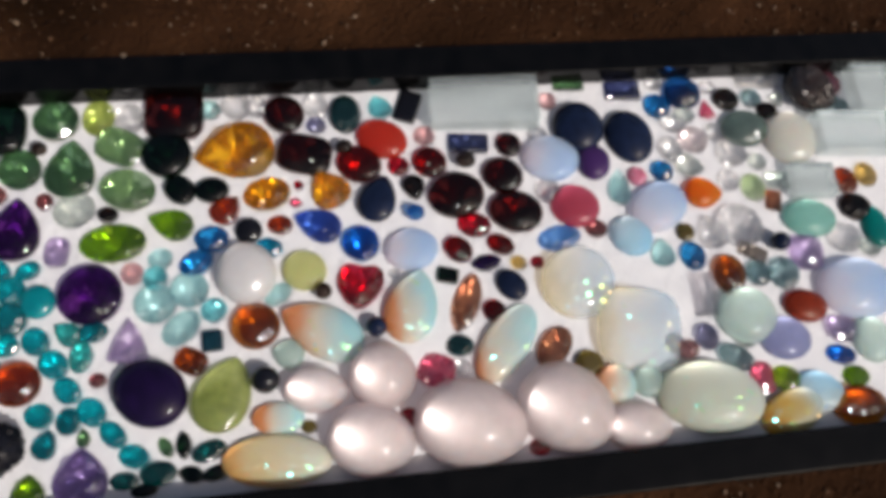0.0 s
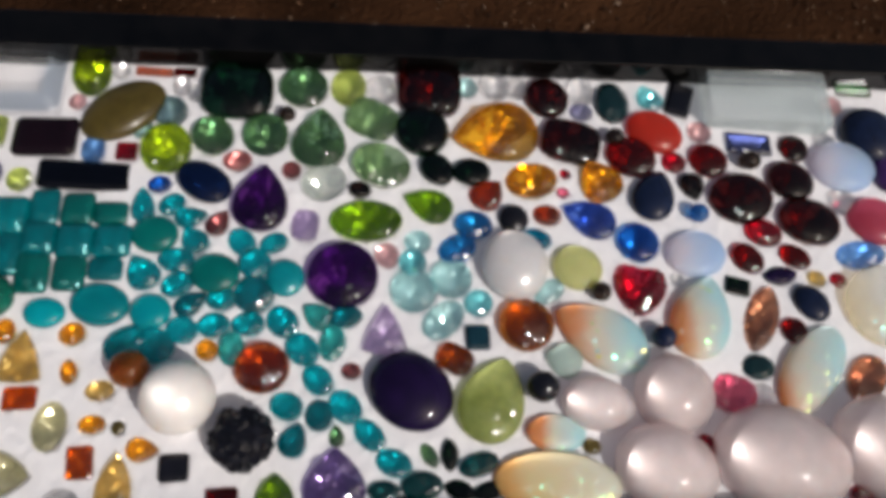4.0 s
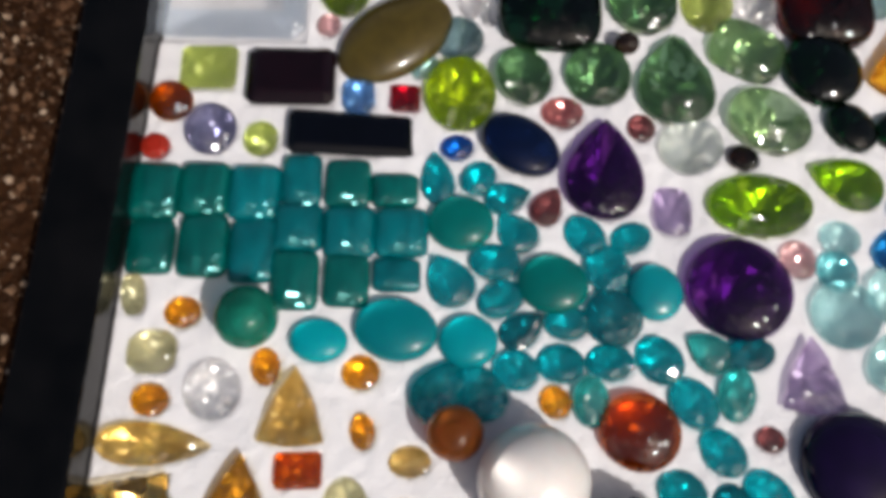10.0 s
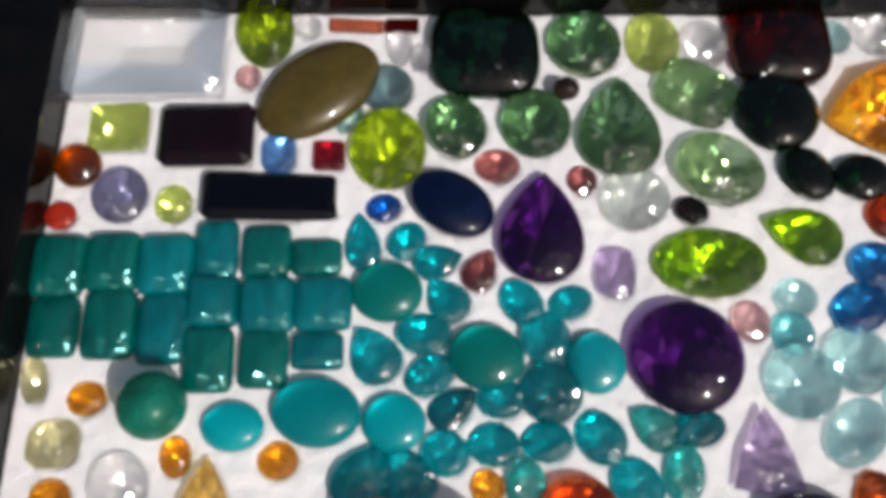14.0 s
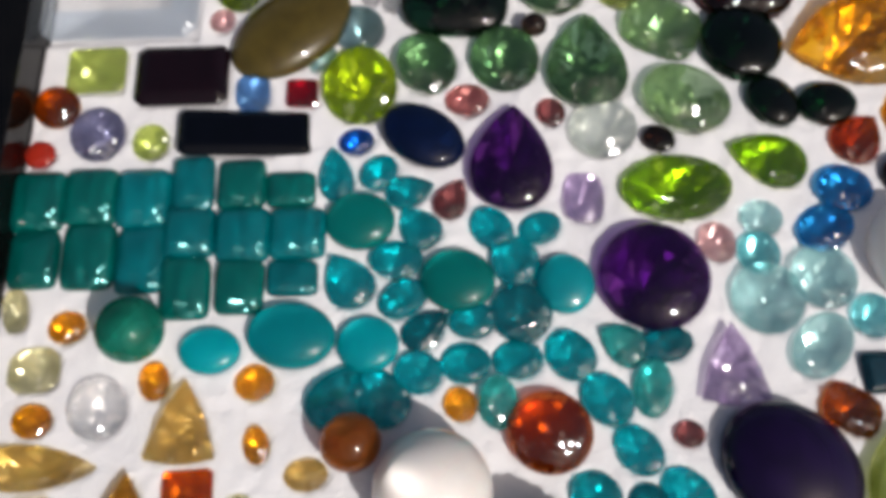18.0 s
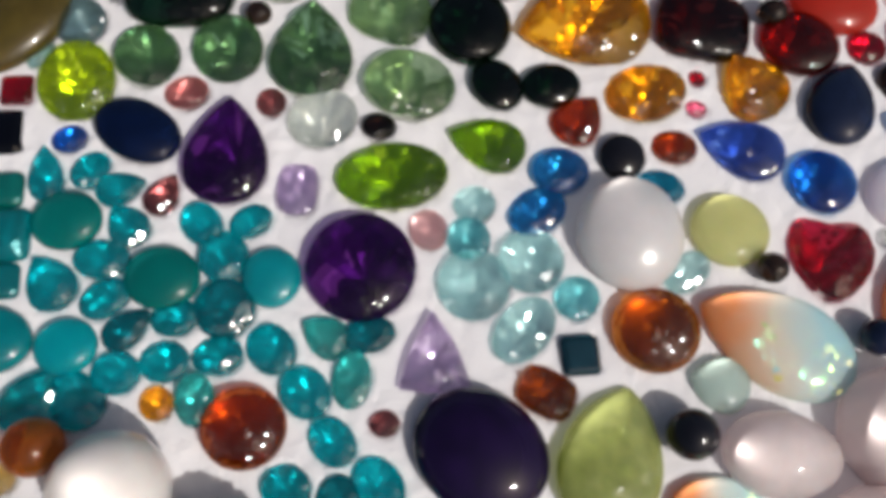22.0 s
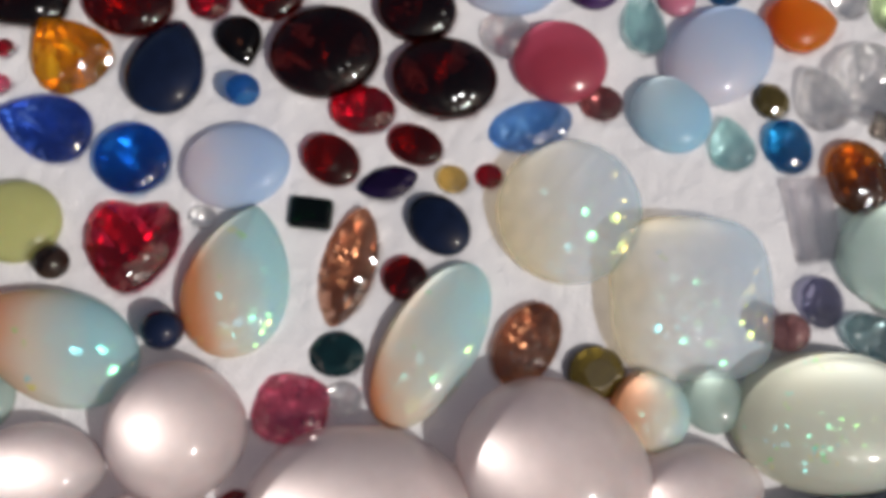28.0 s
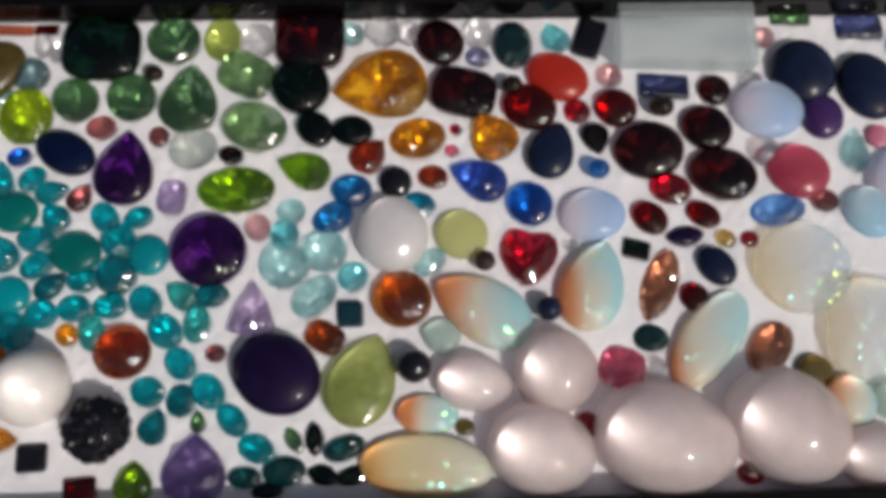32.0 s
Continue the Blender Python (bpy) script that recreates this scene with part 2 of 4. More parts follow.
stone("turqd", "deep turquoise", (0.00, 0.46, 0.51), 0.3, 0.34, rough=0.3, sss=0.9, coat=1.0, inclusions=0.06, glow=0.28)
stone("turqp", "pale turquoise", (0.38, 0.74, 0.64), 0.2, 0.4, rough=0.3, sss=0.9, coat=1.0, inclusions=0.06, glow=0.33)
stone("emer", "emerald green", (0.0, 0.17, 0.145), 0.6, 0.2, inclusions=0.55, stretch=(2.5, 0.5, 1), glow=0.03, glints=((0.35, 1.0, 1.0), 0.06, 0.15, 0.6, 1200.0))
stone("emteal", "teal-blue", (0.0, 0.24, 0.27), 0.6, 0.2, inclusions=0.55, stretch=(2.5, 0.5, 1), glow=0.03, glints=((0.35, 1.0, 1.0), 0.06, 0.15, 0.6, 1200.0))
stone("emergr", "cloudy emerald green", (0.01, 0.22, 0.15), 0.3, 0.36, inclusions=0.5)
stone("green", "sea-green", (0.13, 0.24, 0.15), 0.9, 0.3, mirror=0.55, flash=(0.85, 0.95, 0.60))
stone("greenp", "pale green", (0.29, 0.41, 0.27), 0.9, 0.35, flash=(0.95, 1.0, 0.65))
stone("palegr", "faint green colourless", (0.68, 0.77, 0.68), 0.9, 0.4, mirror=0.55, back=0.15, through_share=0.45, inclusions=0.2)
stone("seagr", "grey-green", (0.22, 0.30, 0.27), 0.2, 0.42, rough=0.3, sss=0.9, coat=1.0, inclusions=0.2, glow=0.2, glints=((1, 1, 1), 0.06, 0.12, 0.6, 900.0))
stone("dkgreen", "blackish green", (0.002, 0.016, 0.008), 0.85, 0.12, flash=(0.05, 0.80, 0.25), glitter=0.14)
stone("perid", "bright lime-green", (0.40, 0.52, 0.025), 0.9, 0.3)
stone("peridd", "leaf-green", (0.23, 0.36, 0.012), 0.9, 0.28)
stone("ygreen", "pale yellow-green", (0.55, 0.62, 0.24), 0.9, 0.35)
stone("olive", "olive-brown", (0.15, 0.105, 0.016), 0.3, 0.1, rough=0.3, sss=0.5, coat=1.0, inclusions=0.3, glow=0.2)
stone("amet", "deep violet", (0.10, 0.016, 0.17), 0.92, 0.12, inclusions=0.6, back=0.42, glitter=0.10)
stone("amlil", "lilac-violet", (0.28, 0.22, 0.40), 0.92, 0.3, mirror=0.5, back=0.15)
stone("violet", "violet", (0.09, 0.03, 0.17), 0.4, 0.1)
stone("violetdk", "blackish violet", (0.012, 0.004, 0.035), 0.3, 0, ior=1.42)
stone("lilac", "pale lilac", (0.56, 0.48, 0.64), 0.92, 0.4, mirror=0.6, back=0.3, flash=(1.0, 0.97, 1.0), glitter=0.35)
stone("lilacgr", "greyish lilac", (0.30, 0.30, 0.42), 0.9, 0.3)
stone("lav", "lavender-blue", (0.36, 0.38, 0.60), 0.25, 0.48, rough=0.3, sss=0.9, coat=1.0, inclusions=0.12, glow=0.38)
stone("navy", "navy blue", (0.003, 0.012, 0.06), 0.6, 0.1, ior=1.42)
stone("navybk", "blackish navy", (0.007, 0.012, 0.034), 0, 0, ior=1.45)
stone("blackblue", "black", (0.001, 0.0012, 0.003), 0, 0, ior=1.42)
stone("black", "black", (0.008, 0.008, 0.012), 0.1, 0.0, rough=0.12, ior=1.42)
stone("indigo", "slate-indigo", (0.12, 0.14, 0.26), 0.9, 0.3, flash=(0.75, 0.80, 1.0), glitter=0.06)
stone("blue", "vivid blue", (0.025, 0.17, 0.47), 0.8, 0.22)
stone("sapph", "cornflower blue", (0.09, 0.17, 0.50), 0.88, 0.25, mirror=0.55)
stone("sky", "sky-blue", (0.22, 0.38, 0.62), 0.9, 0.4)
stone("skyd", "steel-blue", (0.04, 0.24, 0.46), 0.85, 0.3, mirror=0.35)
stone("bluew", "clear pale blue", (0.22, 0.42, 0.78), 0.9, 0.35, flash=(0.9, 0.95, 1.0))
stone("steel", "deep steel-blue", (0.012, 0.085, 0.24), 0.8, 0.22, glitter=0.15)
stone("cyan", "bright cyan", (0.0, 0.42, 0.58), 0.88, 0.3, cloudy=True)
stone("aqua", "aqua", (0.28, 0.64, 0.67), 0.88, 0.35, mirror=0.5)
stone("aquap", "pale aqua", (0.52, 0.85, 0.88), 0.88, 0.4, mirror=0.45, back=0.18, through_share=0.55)
stone("aqgr", "grey aqua", (0.30, 0.42, 0.44), 0.85, 0.4, mirror=0.3, back=0.08, through_share=0.45)
stone("clear", "colourless", (0.80, 0.87, 0.87), 0.95, 0.35, mirror=0.55, back=0.15, through_share=0.45, inclusions=0.2)
stone("clearblue", "colourless icy blue", (0.74, 0.81, 0.94), 0.96, 0.3, mirror=0.1, back=0.05, through_share=0.86, leak=0.72, inclusions=0.1, glitter=0.1)
stone("iceedge", "icy blue", (0.55, 0.63, 0.80), 0.96, 0.3, mirror=0.2, back=0.05, through_share=0.30, glitter=0.2)
stone("glass", "pale aqua-white", (0.82, 0.91, 0.90), 0.6, 0.40, inclusions=0.6, stretch=(0.06, 0.7, 0.5), glints=((1.0, 1.0, 1.0), 0.06, 0.14, 0.5, 450.0))
stone("milky", "milky white", (0.93, 0.88, 0.78), 0.15, 0.25, rough=0.3, sss=0.95, coat=1.0, inclusions=0.04, glow=0.33)
stone("citrine", "golden", (0.56, 0.29, 0.008), 0.93, 0.3, flash=(1.0, 0.84, 0.32), glitter=0.5)
stone("gold", "pale golden", (0.74, 0.56, 0.26), 0.93, 0.35, mirror=0.8, glitter=0.35, flash=(1.0, 0.95, 0.72))
stone("palegold", "pale golden", (0.80, 0.58, 0.32), 0.9, 0.2, mirror=1.0, back=0.16, through_share=0.62, leak=0.0, inclusions=0.15, glitter=0.0)
stone("golddk", "brown-gold", (0.50, 0.31, 0.04), 0.93, 0.3, glitter=0.35, flash=(1.0, 0.85, 0.40))
stone("palel", "pale lemon", (0.66, 0.64, 0.44), 0.93, 0.4, mirror=0.6, back=0.16)
stone("orange", "bright orange", (0.82, 0.36, 0.03), 0.88, 0.35, mirror=0.35)
stone("orangeop", "glowing orange", (0.95, 0.24, 0.012), 0.3, 0.36, rough=0.3, sss=0.9, coat=1.0, inclusions=0.06, glow=0.28)
stone("fire", "deep orange", (0.62, 0.17, 0.012), 0.9, 0.3)
stone("smokyp", "pale smoky grey-brown", (0.34, 0.30, 0.27), 0.9, 0.35, mirror=0.3, back=0.1)
stone("ridge", "clear faintly lilac", (0.74, 0.70, 0.78), 0.9, 0.3, mirror=0.4, back=0.2, inclusions=0.2, glitter=0.12)
stone("amber", "amber-brown", (0.36, 0.12, 0.008), 0.85, 0.3, glitter=0.10, back=0.4)
stone("ambred", "orange-brown", (0.38, 0.085, 0.008), 0.85, 0.3, glitter=0.12, back=0.36)
stone("redor", "orange-red", (0.42, 0.05, 0.01), 0.5, 0.2)
stone("brownbk", "brown-black", (0.030, 0.016, 0.012), 0.1, 0.0, rough=0.10, glints=((1.0, 0.95, 0.92), 0.07, 0.16, 0.9, 800.0))
stone("plum", "dusky plum", (0.12, 0.035, 0.05), 0.4, 0.15, rough=0.1, coat=1.0)
stone("limep", "pale lime-green", (0.60, 0.76, 0.48), 0.9, 0.4, mirror=0.5)
stone("pinkclear", "faintly pink colourless", (0.78, 0.66, 0.66), 0.9, 0.4, mirror=0.4)
stone("smoky", "dark smoky brown", (0.032, 0.016, 0.010), 0.85, 0.15)
stone("garnet", "dark red", (0.19, 0.008, 0.005), 0.92, 0.15, inclusions=0.6, glitter=0.3, flash=(1.0, 0.13, 0.03))
stone("garnetd", "blackish red", (0.05, 0.004, 0.003), 0.9, 0.08, inclusions=0.6, glitter=0.2, flash=(1.0, 0.13, 0.03))
stone("plumbk", "blackish plum", (0.016, 0.005, 0.009), 0.5, 0.05, ior=1.42)
stone("ruby", "crimson", (0.36, 0.01, 0.035), 0.9, 0.25)
stone("red", "scarlet", (0.80, 0.065, 0.03), 0.3, 0.34, rough=0.3, sss=0.9, coat=1.0, inclusions=0.06, glow=0.28)
stone("pink", "rose-pink", (0.88, 0.30, 0.42), 0.8, 0.3, cloudy=True)
stone("pinkp", "pale pink", (0.68, 0.48, 0.48), 0.9, 0.4)
stone("pinkbar", "coral-pink", (0.66, 0.24, 0.14), 0.6, 0.35)
stone("mauve", "dusky mauve", (0.30, 0.14, 0.14), 0.85, 0.3)
stone("mauvep", "dusky rose", (0.50, 0.24, 0.23), 0.85, 0.3)
stone("rose", "rose-red", (0.74, 0.13, 0.21), 0.3, 0.36, rough=0.3, sss=0.9, coat=1.0, inclusions=0.06, glow=0.28)
stone("copper", "coppery pink-brown", (0.45, 0.23, 0.15), 0.92, 0.35)
stone("mint", "pale mint", (0.67, 0.83, 0.75), 0.2, 0.42, rough=0.3, sss=0.9, coat=1.0, inclusions=0.06, glow=0.33)
stone("prehnite", "cloudy yellow-green", (0.56, 0.62, 0.22), 0.25, 0.5, rough=0.3, sss=0.9, coat=1.0, inclusions=0.35, glow=0.25, glints=((1, 1, 1), 0.05, 0.12, 0.6, 1300.0))
stone("cateye", "silky pale lime", (0.76, 0.76, 0.34), 0.2, 0.45, rough=0.3, sss=0.9, coat=1.0, inclusions=0.06, glow=0.33)
stone("pearl", "lustrous cream-white", (0.95, 0.88, 0.84), 0.0, 0.08, rough=0.34, sss=0.5, coat=1.0, coat_rough=0.24, inclusions=0.05, glow=0.14, bend=(0.58, 0.55, -0.36))
stone("pearlpink", "polished blush-pink", (0.93, 0.81, 0.80), 0.1, 0.34, rough=0.3, sss=0.9, coat=1.0, inclusions=0.08, glow=0.44, bend=(0.58, 0.55, -0.36))
stone("blister", "lustrous silvery-white", (0.95, 0.91, 0.90), 0.05, 0.28, rough=0.3, sss=0.3, coat=1.0, coat_rough=0.22, inclusions=0.05, glow=0.24)
STONE["bluelace"] = ("milky lavender-blue", *[opal_material("blue_lace_stone", (0.92, 0.84, 0.89), (0.71, 0.79, 0.95), (0.54, 0.70, 0.95), 2.0, clear=0.38, play=0.0)] * 3)
STONE["lblue"] = ("milky pale blue", *[opal_material("pale_blue_stone", (0.78, 0.90, 0.95), (0.62, 0.83, 0.95), (0.44, 0.73, 0.92), 2.0, clear=0.38, play=0.0)] * 3)
STONE["opal"] = ("milky orange-to-blue opal", *[opal_material("fire_opal_stone", (0.97, 0.38, 0.16), (0.96, 0.83, 0.70), (0.56, 0.86, 0.93), 0.77, clear=0.28, play=0.12)] * 3)
STONE["opalgold"] = ("milky honey-yellow opal", *[opal_material("honey_opal_stone", (0.97, 0.52, 0.18), (0.96, 0.76, 0.44), (0.90, 0.86, 0.72), 0.77, clear=0.2, play=0.1)] * 3)
STONE["opalw"] = ("milky greenish-white opal", *[opal_material("white_opal_stone", (0.70, 0.70, 0.57), (0.72, 0.73, 0.62), (0.66, 0.70, 0.64), 0.69, clear=0.2, uneven=0.25, grain=2600.0, play=0.03)] * 3)
STONE["opalm"] = ("hazy translucent white opal", *[opal_material("hazy_opal_stone", (0.97, 0.88, 0.70), (0.97, 0.95, 0.92), (0.84, 0.91, 0.98), 0.79, clear=0.74, uneven=0.4)] * 3)
STONE["opalam"] = ("amber-to-grey opal", *[opal_material("amber_opal_stone", (0.72, 0.32, 0.03), (0.60, 0.40, 0.12), (0.48, 0.54, 0.54), 0.72)] * 3)


def felt_material():
    m, t, p, out = nodes_of("white_felt")
    n = noise_on(t, 160, 6, seeded=False)
    fibre = noise_on(t, 2600, 4, seeded=False)
    col = ramp(t, n.outputs["Fac"], (0.3, (0.74, 0.72, 0.74)), (0.7, (0.84, 0.82, 0.83)))
    t.links.new(col, p.inputs["Base Color"])
    p.inputs["Roughness"].default_value = 0.95
    b = add(t, "ShaderNodeBump", Strength=0.6, Distance=0.0004)
    t.links.new(fibre.outputs["Fac"], b.inputs["Height"])
    t.links.new(b.outputs["Normal"], p.inputs["Normal"])
    return m


def black_plastic():
    m, t, p, out = nodes_of("black_lacquer")
    n = noise_on(t, 220, 6)
    fine = noise_on(t, 2200, 3)
    col = ramp(t, n.outputs["Fac"], (0.35, (0.0015, 0.0015, 0.0015)), (0.8, (0.005, 0.0045, 0.0045)))
    t.links.new(col, p.inputs["Base Color"])
    r = add(t, "ShaderNodeMapRange", To_Min=0.06, To_Max=0.17)
    t.links.new(n.outputs["Fac"], r.inputs["Value"])
    t.links.new(r.outputs["Result"], p.inputs["Roughness"])
    p.inputs["Specular IOR Level"].default_value = 0.24
    b = add(t, "ShaderNodeBump", Strength=0.06, Distance=0.0001)
    t.links.new(fine.outputs["Fac"], b.inputs["Height"])
    t.links.new(b.outputs["Normal"], p.inputs["Normal"])
    return m


def soil_material():
    m, t, p, out = nodes_of("brown_soil")
    n = noise_on(t, 30, 8, seeded=False)
    grain = noise_on(t, 700, 6, seeded=False)
    col = ramp(t, n.outputs["Fac"], (0.3, (0.012, 0.005, 0.002)), (0.55, (0.034, 0.014, 0.006)), (0.8, (0.085, 0.036, 0.015)))
    t.links.new(col, p.inputs["Base Color"])
    p.inputs["Roughness"].default_value = 0.9
    p.inputs["Specular IOR Level"].default_value = 0.05
    b = add(t, "ShaderNodeBump", Strength=0.9, Distance=0.002)
    t.links.new(grain.outputs["Fac"], b.inputs["Height"])
    t.links.new(b.outputs["Normal"], p.inputs["Normal"])
    return m


def gravel_material():
    m, t, p, out = nodes_of("soil_crumb")
    geo = t.nodes.new("ShaderNodeNewGeometry")
    col = ramp(t, geo.outputs["Random Per Island"], (0.0, (0.014, 0.006, 0.002)), (0.55, (0.05, 0.021, 0.009)), (0.85, (0.12, 0.062, 0.032)), (1.0, (0.42, 0.31, 0.22)))
    t.links.new(col, p.inputs["Base Color"])
    p.inputs["Roughness"].default_value = 0.8
    p.inputs["Specular IOR Level"].default_value = 0.15
    return m


FELT, LACQUER, SOIL, GRAVEL = felt_material(), black_plastic(), soil_material(), gravel_material()

# ---- the tray, its felt and the ground ----
LEFT, RIGHT, FRONT, BACK = -0.0757, 0.2050, -0.0315, 0.0593
WALL, RIM, BASE, SOIL_TOP, FOAM = 0.0053, 0.0085, -0.011, 0.0022, -0.0085


def bar(x0, x1, y0, y1, z0, z1, round_by=0.0004):
    bm = bmesh.new()
    bmesh.ops.create_cube(bm, size=1)
    for v in bm.verts:
        v.co = Vector(((x0 + x1) / 2 + v.co.x * (x1 - x0), (y0 + y1) / 2 + v.co.y * (y1 - y0), (z0 + z1) / 2 + v.co.z * (z1 - z0)))
    bmesh.ops.bevel(bm, geom=bm.edges[:], offset=round_by, segments=3, affect="EDGES", profile=0.5)
    return bm


tray = tagged(new("display_tray"), "shallow glossy black rectangular tray lying on brown soil", "tray")
part("base", bar(LEFT, RIGHT, FRONT, BACK, BASE, FOAM), LACQUER, tray)
part("long_wall", bar(LEFT - RIM, RIGHT + RIM, FRONT - RIM, FRONT, BASE, WALL), LACQUER, tray)
part("long_wall", bar(LEFT - RIM, RIGHT + RIM, BACK, BACK + RIM, BASE, WALL), LACQUER, tray)
part("end_wall", bar(LEFT - RIM, LEFT, FRONT + 0.00005, BACK - 0.00005, BASE, WALL - 0.00005), LACQUER, tray)
part("end_wall", bar(RIGHT, RIGHT + RIM, FRONT + 0.00005, BACK - 0.00005, BASE, WALL - 0.00005), LACQUER, tray)



def ground():
    bm = bmesh.new()
    def edge(n, near, far, lo, hi):
        mid = [lo + (hi - lo) * i / n for i in range(n + 1)]
        return [lo - far, lo - far / 8, lo - near] + mid + [hi + near, hi + far / 8, hi + far]
    xs = edge(170, 0.12, 60, -0.20, 0.30)
    ys = edge(110, 0.12, 60, -0.12, 0.18)
    grid = []
    for y in ys:
        row = []
        for x in xs:
            p = Vector((x, y, 0))
            z = SOIL_TOP - 0.0012 + 0.0012 * noise.noise(p * 60) * (1 if abs(x) < 1 and abs(y) < 1 else 0) + 0.0008 * noise.noise(p * 240)
            inside = LEFT - RIM * 0.6 < x < RIGHT + RIM * 0.6 and FRONT - RIM * 0.6 < y < BACK + RIM * 0.6
            row.append(bm.verts.new((x, y, BASE - 0.002 if inside else z)))
        grid.append(row)
    for j in range(len(ys) - 1):
        for i in range(len(xs) - 1):
            bm.faces.new((grid[j][i], grid[j][i + 1], grid[j + 1][i + 1], grid[j + 1][i]))
    return tagged(part("ground", bm, SOIL, smooth=True), "dry rust-brown crumbly soil around the tray", "soil", kind="structure")


ground()


def soil_grains():
    bm = bmesh.new()
    rnd = random.Random(4)
    for _ in range(26000):
        side = rnd.random()
        if side < 0.6:
            x, y = rnd.uniform(-0.125, LEFT - RIM - 0.0005), rnd.uniform(-0.07, 0.11)
        elif side < 0.8:
            x, y = rnd.uniform(-0.10, 0.26), rnd.uniform(BACK + RIM + 0.001, 0.13)
        else:
            x, y = rnd.uniform(-0.10, 0.26), rnd.uniform(-0.085, FRONT - RIM - 0.001)
        r = 0.00018 + 0.0006 * rnd.random() ** 3
        m = Matrix.Translation((x, y, SOIL_TOP - 0.0012 + r * 0.3)) @ Euler((rnd.random() * 6, rnd.random() * 6, rnd.random() * 6)).to_matrix().to_4x4() @ Matrix.Diagonal((r * rnd.uniform(0.7, 1.4), r, r * rnd.uniform(0.6, 1), 1))
        vs = [bm.verts.new(m @ Vector(c)) for c in ((1, 0, 0), (-1, 0.1, 0), (0, 1, 0.1), (0, -1, 0), (0.1, 0, 1), (0, 0, -1))]
        for a, b, c in ((0, 2, 4), (2, 1, 4), (1, 3, 4), (3, 0, 4), (2, 0, 5), (1, 2, 5), (3, 1, 5), (0, 3, 5)):
            bm.faces.new((vs[a], vs[b], vs[c]))
    return tagged(part("soil_grains", bm, GRAVEL), "loose brown soil crumbs scattered around the tray", "soil", kind="stuff")


soil_grains()


# ---- gem shapes: outlines in a unit box, tips towards +x ----
def outline(cut, n):
    pts = []
    for i in range(n):
        a = 2 * math.pi * i / n
        c, s = math.cos(a), math.sin(a)
        if cut == "pear":
            pts.append((0.5 * c, s * math.sin(a / 2) ** 0.78))
        elif cut == "drop":
            pts.append((0.5 * c, s * math.sin(a / 2) ** 0.46))
        elif cut == "marquise":
            pts.append((0.5 * c, 0.5 * math.copysign(abs(s) ** 1.35, s)))
        elif cut == "cushion":
            k = (abs(c) ** 3.4 + abs(s) ** 3.4) ** (-1 / 3.4)
            pts.append((0.5 * c * k, 0.5 * s * k))
        elif cut == "tablet":
            k = (abs(c) ** 7 + abs(s) ** 7) ** (-1 / 7)
            pts.append((0.5 * c * k, 0.5 * s * k))
        elif cut == "trillion":
            r = 0.20 + 0.75 * 0.5 / math.cos(a % (2 * math.pi / 3) - math.pi / 3)
            pts.append((r * c, r * s))
        elif cut == "heart":
            pts.append((-13 * c + 2.4 * math.cos(2 * a) + 0.9 * math.cos(3 * a) + 0.5 * math.cos(4 * a), 12 * s + 4 * s ** 3))
        else:
            pts.append((0.5 * c, 0.5 * s))
    xs, ys = [p[0] for p in pts], [p[1] for p in pts]
    return [((x - min(xs)) / (max(xs) - min(xs)) - 0.5, (y - min(ys)) / (max(ys) - min(ys)) - 0.5) for x, y in pts]


def box_ring(w, h, inset, cut):
    x, y = w / 2 - inset, h / 2 - inset
    c = max(0.02 * min(x, y), cut - inset * 0.6)
    c = min(c, 0.8 * x, 0.8 * y)
    return [(x, -y + c), (x, y - c), (x - c, y), (-x + c, y), (-x, y - c), (-x, -y + c), (-x + c, -y), (x - c, -y)]


def rings_to_mesh(rings, twisted=(), cut_at=None, worn=0.0):
    """Skin a stack of rings, top first. Where twisted, the next ring sits half a step round and the skin is of triangles.
    cut_at: the ring at which the skin is parted, to give the table, the crown and the pavilion apart. worn: how far the crown's edges are rounded."""
    n = len(rings[0])
    bm = bmesh.new()
    rows = [[bm.verts.new(p) for p in ring] for ring in rings]
    zone = lambda k: 1 if cut_at and k < cut_at else 2 if cut_at else 0
    bm.faces.new(rows[0])
    for k in range(len(rings) - 1):
        a, b = rows[k], rows[k + 1]
        for i in range(n):
            j = (i + 1) % n
            corners = ((a[i], b[i], a[j]), (a[j], b[i], b[j])) if k in twisted else ((a[i], b[i], b[j], a[j]),)
            for c in corners:
                bm.faces.new(c).material_index = zone(k)
    bm.faces.new(rows[-1][::-1]).material_index = 2 if cut_at else 0
    if not cut_at:
        return bm
    if worn:
        upper = [e for e in bm.edges if max(f.material_index for f in e.link_faces) < 2]
        bmesh.ops.bevel(bm, geom=upper, offset=worn, segments=2, profile=0.5, affect="EDGES", clamp_overlap=True, material=-1)
    made = {}
    for index, name in enumerate(("table", "crown", "pavilion")):
        one = bmesh.new()
        twin = {}
        for f in bm.faces:
            if f.material_index == index:
                for v in f.verts:
                    if v not in twin:
                        twin[v] = one.verts.new(v.co)
                one.faces.new([twin[v] for v in f.verts])
        made[name] = one
    bm.free()
    return made


def jitter(ring, low):
    """Hand-cut facets: each corner a little off its true place."""
    return [(x + rnd_cut.gauss(0, 0.022) * low, y + rnd_cut.gauss(0, 0.022) * low, z + rnd_cut.gauss(0, 0.034) * low) for x, y, z in ring]


rnd_cut = random.Random(23)


